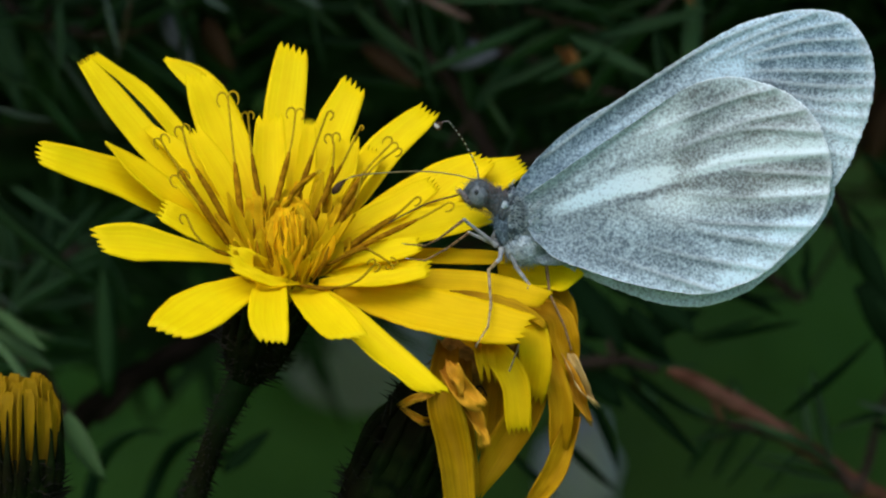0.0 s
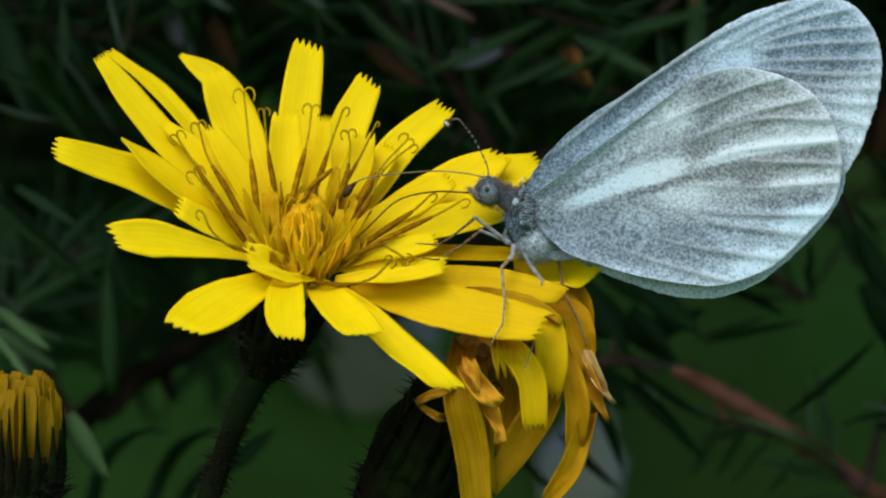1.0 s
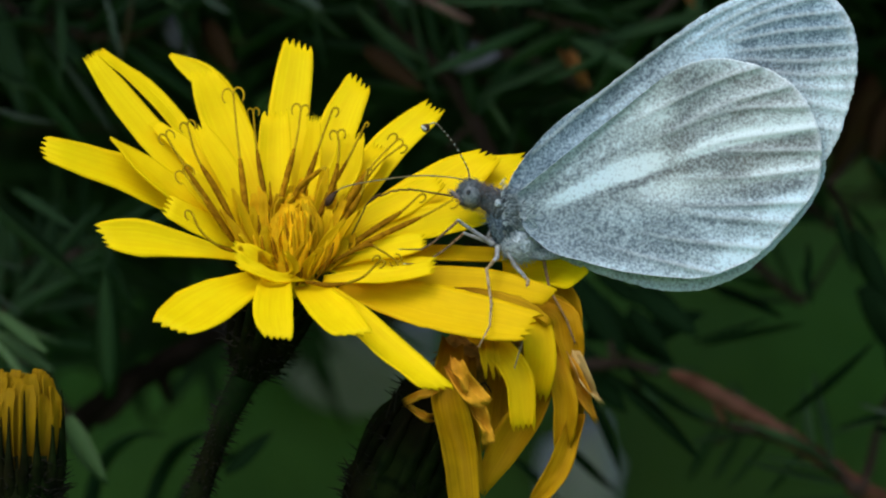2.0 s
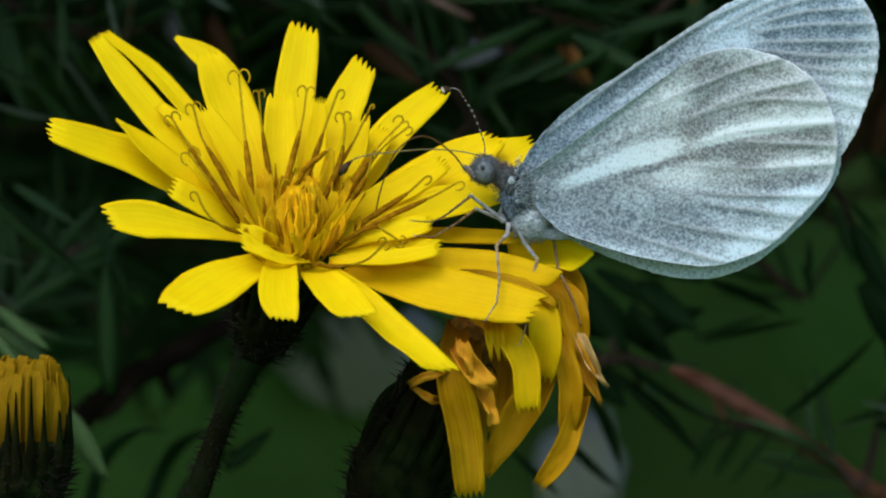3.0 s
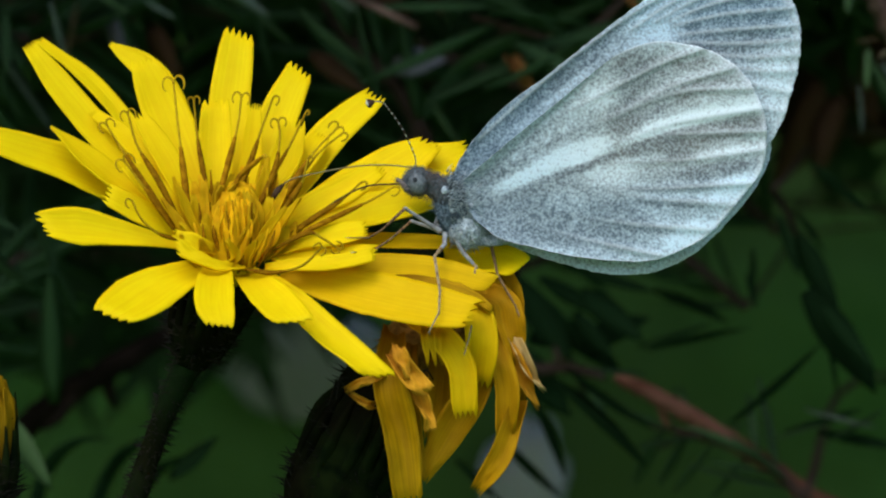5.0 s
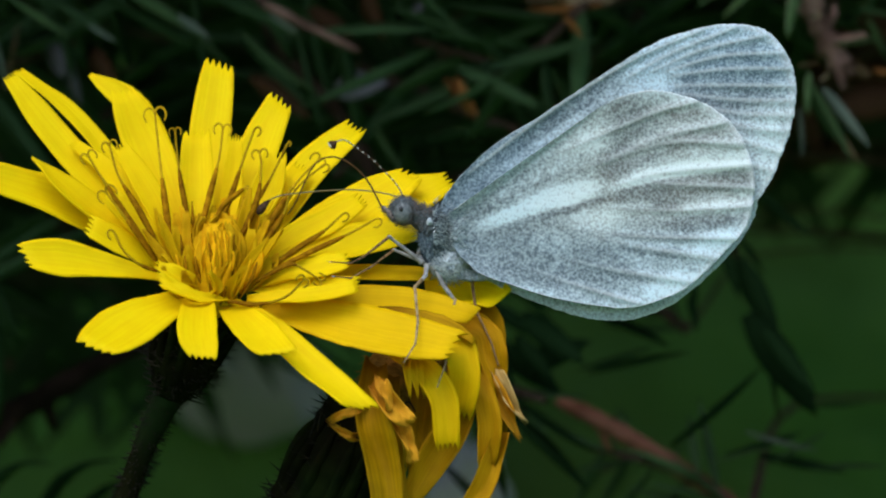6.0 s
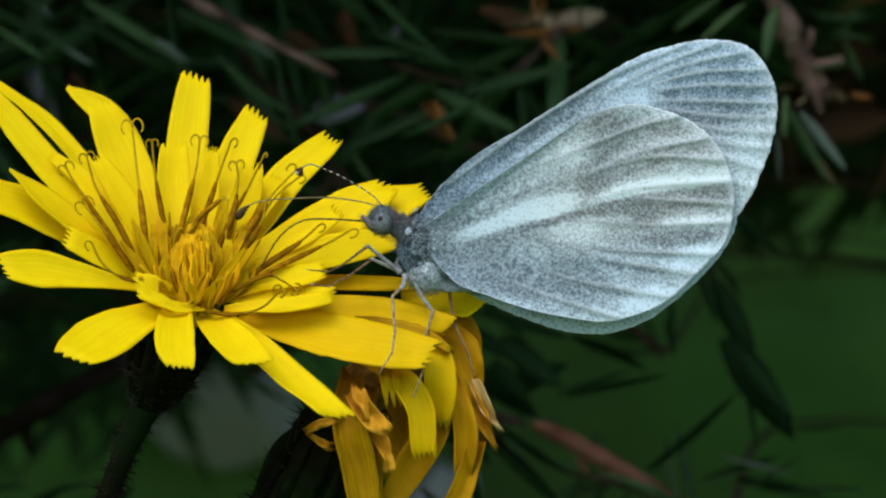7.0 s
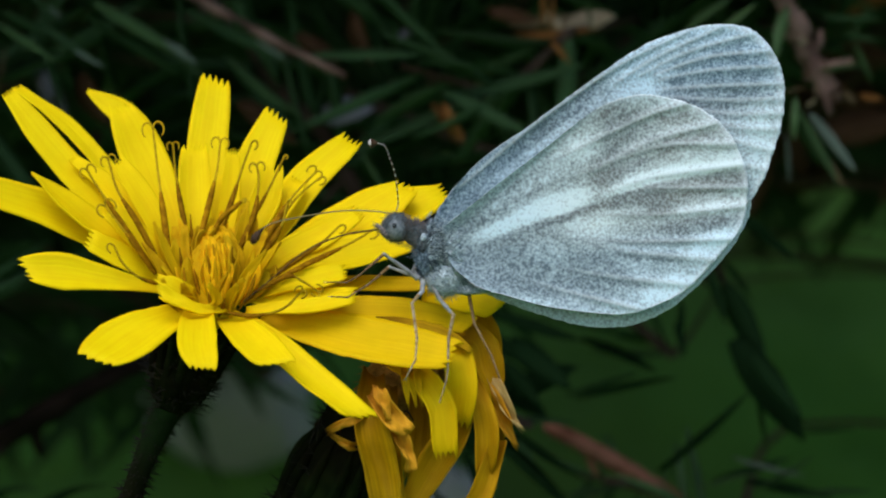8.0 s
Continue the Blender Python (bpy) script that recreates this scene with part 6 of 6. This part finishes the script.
def motions():
    swing(plant, (-9.6, 0, -1.4), [
        (0.0, 0.00, 0.00, 0.00, 0.0),
        (0.1, 0.59, 0.00, -0.01, 0.0),
        (0.2, 0.97, 0.19, -0.02, 0.0),
        (0.3, 0.95, 0.30, -0.02, 0.0),
        (0.4, 0.44, 0.42, -0.03, 0.0),
        (0.5, 0.08, 0.38, -0.04, 0.0),
        (0.6, -0.03, 0.26, -0.03, 0.0),
        (0.7, 0.19, 0.18, -0.02, 0.0),
        (0.8, 0.72, 0.18, -0.00, 0.0),
        (0.9, 0.99, 0.21, 0.01, 0.0),
        (1.0, 0.77, 0.21, 0.02, 0.0),
        (1.1, 0.48, 0.20, 0.04, 0.0),
        (1.2, -0.01, 0.26, 0.06, 0.0),
        (1.3, 0.05, 0.45, 0.07, 0.0),
        (1.4, 0.14, 0.36, 0.09, 0.0),
        (1.5, 0.37, 0.35, 0.11, 0.0),
        (1.6, 0.03, 0.38, 0.12, 0.0),
        (1.7, -0.17, 0.37, 0.14, 0.0),
        (2.8, 1.07, 0.82, 0.27, 0.0),
        (2.9, 0.99, 1.04, 0.29, 0.0),
        (3.0, 0.49, 1.26, 0.30, 0.0),
        (3.1, 0.40, 0.86, 0.28, 0.0),
        (3.2, 0.68, 0.40, 0.26, 0.0),
        (3.3, 0.79, 0.28, 0.23, 0.0),
        (3.4, 0.44, 0.83, 0.21, 0.0),
        (3.5, 0.23, 0.92, 0.19, 0.0),
        (3.6, -0.57, 0.65, 0.18, 0.0),
        (3.7, -0.48, 0.31, 0.16, 0.0),
        (3.8, 0.75, 0.68, 0.15, 0.0),
        (3.9, 1.72, 1.24, 0.13, 0.0),
        (4.0, 2.06, 1.88, 0.12, 0.0),
        (4.1, 1.21, 1.77, 0.10, 0.0),
        (4.2, -0.43, 0.47, 0.08, 0.0),
        (5.3, 1.78, 1.61, -0.13, 0.0),
        (5.4, 3.22, 1.47, -0.15, 0.0),
        (5.5, 3.16, 1.22, -0.17, 0.0),
        (5.6, 0.94, 0.89, -0.14, 0.0),
        (5.7, -0.89, 1.33, -0.11, 0.0),
        (5.8, -1.24, 1.55, -0.08, 0.0),
        (5.9, 0.23, 1.41, -0.05, 0.0),
        (6.0, 2.46, 0.90, -0.02, 0.0),
        (6.1, 3.31, 0.33, -0.09, 0.0),
        (6.2, 2.99, 0.30, -0.15, 0.0),
        (6.3, 2.01, 0.99, -0.22, 0.0),
        (6.4, 0.31, 1.93, -0.28, 0.0),
        (6.5, 0.15, 1.99, -0.35, 0.0),
        (6.6, 0.96, 1.33, -0.32, 0.2),
        (6.7, 1.97, 0.80, -0.28, 0.4),
        (6.8, 2.83, 0.35, -0.25, 0.6),
        (6.9, 2.96, 1.00, -0.21, 0.8),
        (7.0, 2.42, 1.71, -0.18, 1.0),
        (7.1, 1.94, 1.94, -0.17, 1.2),
        (7.2, 2.38, 1.90, -0.16, 1.4),
        (7.3, 3.37, 1.82, -0.15, 1.6),
        (7.4, 4.62, 1.48, -0.14, 1.8),
        (7.5, 4.50, 1.64, -0.13, 2.0),
        (7.6, 3.19, 1.29, -0.21, 2.0),
        (7.7, 2.29, 0.80, -0.29, 2.0),
        (7.8, 1.95, 0.84, -0.36, 2.0),
        (7.9, 2.58, 1.28, -0.44, 2.0),
        (8.0, 3.13, 1.72, -0.52, 2.0),
    ])
    swing(fly, (4.1, 0, 1.4), [
        (0.0, 0.00, 0.00, 0.00, 0.00),
        (0.1, 0.47, -0.06, -0.23, 0.00),
        (0.2, 0.65, 0.21, -2.79, 0.00),
        (0.3, 0.57, 0.28, -2.87, 0.00),
        (0.4, -0.06, 0.31, -2.93, 0.00),
        (0.5, -0.30, 0.33, -2.83, 0.00),
        (0.6, -0.35, 0.28, -3.08, 0.00),
        (0.7, -0.07, 0.31, -3.64, 0.00),
        (0.8, 0.47, 0.19, -2.15, 0.00),
        (0.9, 0.66, 0.17, -1.89, 0.00),
        (1.0, 0.49, 0.19, -1.62, 0.00),
        (1.1, 0.23, 0.13, -1.33, 0.00),
        (1.2, -0.02, 0.31, -1.61, 0.00),
        (1.3, -0.16, 0.41, -2.50, 0.00),
        (1.4, -0.01, 0.43, -3.89, 0.00),
        (1.5, 0.06, 0.26, -3.73, 0.00),
        (1.6, -0.30, 0.37, -4.34, 0.00),
        (1.7, -0.72, 0.28, -4.96, 0.00),
        (2.8, 0.86, 0.93, -0.86, 0.00),
        (2.9, 0.72, 1.23, -2.03, 0.00),
        (3.0, 0.29, 1.44, -1.05, 0.00),
        (3.1, 0.19, 1.02, -0.51, 0.00),
        (3.2, 0.57, 0.65, -0.59, 0.00),
        (3.3, 0.71, 0.57, -0.49, 0.00),
        (3.4, 0.36, 1.09, 0.24, 0.00),
        (3.5, 0.14, 1.22, -0.02, 0.00),
        (3.6, -0.48, 1.02, 0.25, 0.00),
        (3.7, -0.62, 0.53, 0.40, 0.00),
        (3.8, 0.29, 0.93, -2.54, 0.00),
        (3.9, 1.04, 1.46, -4.08, 0.00),
        (4.0, 1.20, 2.10, -5.72, 0.00),
        (4.1, 0.26, 1.91, -5.67, 0.00),
        (4.2, -1.26, 0.71, -6.10, 0.00),
        (5.3, 1.19, 1.55, -4.04, 0.00),
        (5.4, 2.77, 1.41, -3.19, 0.00),
        (5.5, 2.68, 1.22, -4.36, 0.00),
        (5.6, 0.61, 0.79, -1.84, 0.00),
        (5.7, -0.90, 1.28, 0.12, 0.00),
        (5.8, -1.31, 1.57, -0.98, 0.00),
        (5.9, 0.19, 1.46, -0.95, 0.00),
        (6.0, 2.28, 0.87, -0.86, 0.00),
        (6.1, 2.97, 0.11, 0.97, 0.00),
        (6.2, 2.64, 0.30, -1.60, 0.00),
        (6.3, 1.85, 1.09, -0.72, 0.00),
        (6.4, 0.17, 2.09, -0.86, 0.00),
        (6.5, -0.04, 2.12, -0.40, 0.00),
        (6.6, 0.75, 1.40, -0.15, -0.04),
        (6.7, 1.75, 0.84, -0.21, -0.08),
        (6.8, 2.64, 0.38, -0.21, -0.12),
        (6.9, 2.81, 1.01, -0.07, -0.16),
        (7.0, 2.34, 1.71, 0.18, -0.20),
        (7.1, 1.97, 1.92, 0.31, -0.32),
        (7.2, 2.16, 1.80, -1.44, -0.44),
        (7.3, 3.20, 1.72, -1.92, -0.56),
        (7.4, 4.18, 1.20, -2.54, -0.68),
        (7.5, 4.14, 1.32, -2.35, -0.80),
        (7.6, 2.60, 0.93, -3.64, -0.80),
        (7.7, 1.94, 0.55, -3.03, -0.80),
        (7.8, 1.42, 0.55, -3.90, -0.80),
        (7.9, 2.09, 0.97, -3.52, -0.80),
        (8.0, 2.75, 1.49, -3.64, -0.80),
    ])
    swing(bud_plant, (-25.9, -2, -12.8), [
        (0.0, 0.00, 0.00, 0.0, 0.0),
        (0.5, -0.16, 0.24, 0.0, 0.0),
        (1.0, -0.12, 0.12, 0.0, 0.0),
        (1.5, 0.02, 0.22, 0.0, 0.0),
        (1.7, -0.23, 0.31, 0.0, 0.0),
        (2.8, 0.96, 0.68, 0.0, 0.0),
        (3.0, 0.37, 1.01, 0.0, 0.0),
        (3.5, 0.19, 0.84, 0.0, 0.0),
        (4.0, 1.84, 1.61, 0.0, 0.0),
        (4.2, -0.08, -0.17, 0.0, 0.0),
        (5.3, 1.54, 0.75, 0.0, 0.0),
        (5.5, 2.61, 0.62, 0.0, 0.0),
        (6.0, 1.23, 0.45, 0.0, 0.0),
        (6.5, 0.08, 1.00, 0.0, 0.0),
        (7.0, 1.21, 0.86, 0.0, 0.0),
        (7.5, 2.25, 0.82, 0.0, 0.0),
        (8.0, 1.56, 0.86, 0.0, 0.0),
    ])
    for ob in (fore_near, fore_far):
        slide(ob, (4.5, 0, 2.8), [(0, 0), (4.2, 0), (6.0, 0.3), (8.0, 0.3)])
    flick(ant_near, [(0, 0, 3.5), (0.3, -3, 8), (0.6, -2.5, 5), (0.9, 2, 3), (1.2, -0.5, 3.5), (1.5, -3, 5.5), (2.8, 16.5, -9), (3, 19, -12), (3.3, 25.5, -20.5), (3.6, 11.5, -6), (3.9, 4.5, -4.5), (4.2, 24.5, -14), (5.3, 25.5, -21), (5.5, 22.5, -20), (5.7, 25, -43.5), (6, 0, -28), (6.3, 1, -27), (6.5, 3.5, -43), (6.7, -10, -31.5), (7, -20.5, -27.5), (7.2, -5.5, -38), (7.5, 29, -24), (7.8, 41.5, -20.5), (8, 42, -19)])
    flick(ant_far, [(0, 0, 0), (0.5, -0.6, 0), (1.5, -0.6, 0), (3.5, -2, 0), (4.1, -3.8, 0), (5.5, -0.8, 0), (6.5, -0.5, 0), (7, 0, 0), (8, -3, 0)])
    early = [
        (0.0, ((-3.08, 1.96), (-5.14, 1.38), (-7.55, 0.13), (-9.47, -1.22))),
        (0.3, ((-3.08, 1.96), (-5.25, 1.64), (-8.17, 0.66), (-10.14, -0.86))),
        (0.9, ((-3.08, 1.96), (-5.43, 2.03), (-7.61, 1.53), (-9.59, -0.09))),
        (1.5, ((-3.08, 1.96), (-5.47, 2.21), (-7.92, 1.55), (-9.74, -0.50))),
        (1.7, ((-3.08, 1.96), (-6.44, 2.01), (-8.41, 1.40), (-9.45, 0.02))),
        (2.8, ((-3.08, 1.96), (-3.84, 4.14), (-5.02, 5.04), (-6.48, 4.35), (-7.76, 1.11), (-8.44, -1.04))),
        (3.0, ((-3.08, 1.96), (-4.02, 3.18), (-5.68, 4.17), (-7.38, 3.24), (-8.39, 0.85), (-8.91, -1.54))),]
    middle = [
        (3.3, ((-3.08, 1.96), (-3.69, 3.40), (-5.13, 4.23), (-6.19, 3.66), (-6.64, 1.74), (-6.66, -1.14))),
        (3.5, ((-3.08, 1.96), (-4.54, 3.41), (-5.58, 3.90), (-6.48, 3.55), (-7.66, 1.67), (-8.46, -1.39))),
        (3.6, ((-3.08, 1.96), (-4.15, 3.57), (-5.82, 4.27), (-7.29, 3.00), (-8.55, 0.14), (-9.31, -1.77))),
        (3.9, ((-3.08, 1.96), (-5.47, 2.15), (-7.95, 1.38), (-10.02, -0.38))),
        (4.2, ((-3.08, 1.96), (-5.25, 1.93), (-7.28, 0.92), (-9.36, -0.57))),
        (5.3, ((-3.08, 1.96), (-5.24, 2.03), (-7.73, 1.12), (-9.78, -0.41))),
        (5.6, ((-3.08, 1.96), (-3.43, 3.91), (-4.58, 4.85), (-6.07, 4.08), (-7.41, 1.99), (-8.73, 0.15))),]
    late = [
        (6.0, ((-3.08, 1.96), (-4.25, 4.14), (-5.91, 5.37), (-7.36, 4.91), (-8.60, 2.52), (-9.73, 1.09))),
        (6.3, ((-3.08, 1.96), (-4.59, 2.51), (-6.21, 2.28), (-7.85, 0.85), (-9.13, -0.58))),
        (6.5, ((-3.08, 1.96), (-4.52, 2.54), (-5.78, 2.34), (-7.59, 1.38), (-9.05, -0.24))),
        (7.0, ((-3.08, 1.96), (-5.06, 2.06), (-6.87, 1.95), (-8.31, 0.86), (-9.38, -0.95))),
        (7.2, ((-3.08, 1.96), (-5.07, 1.44), (-7.25, 0.21), (-9.19, -1.20))),
        (7.5, ((-3.08, 1.96), (-5.19, 1.50), (-7.41, 0.33), (-9.27, -1.04))),
        (8.0, ((-3.08, 1.96), (-5.26, 1.73), (-7.48, 0.97), (-9.37, -0.36))),]
    feed(early + middle + late)


motions()
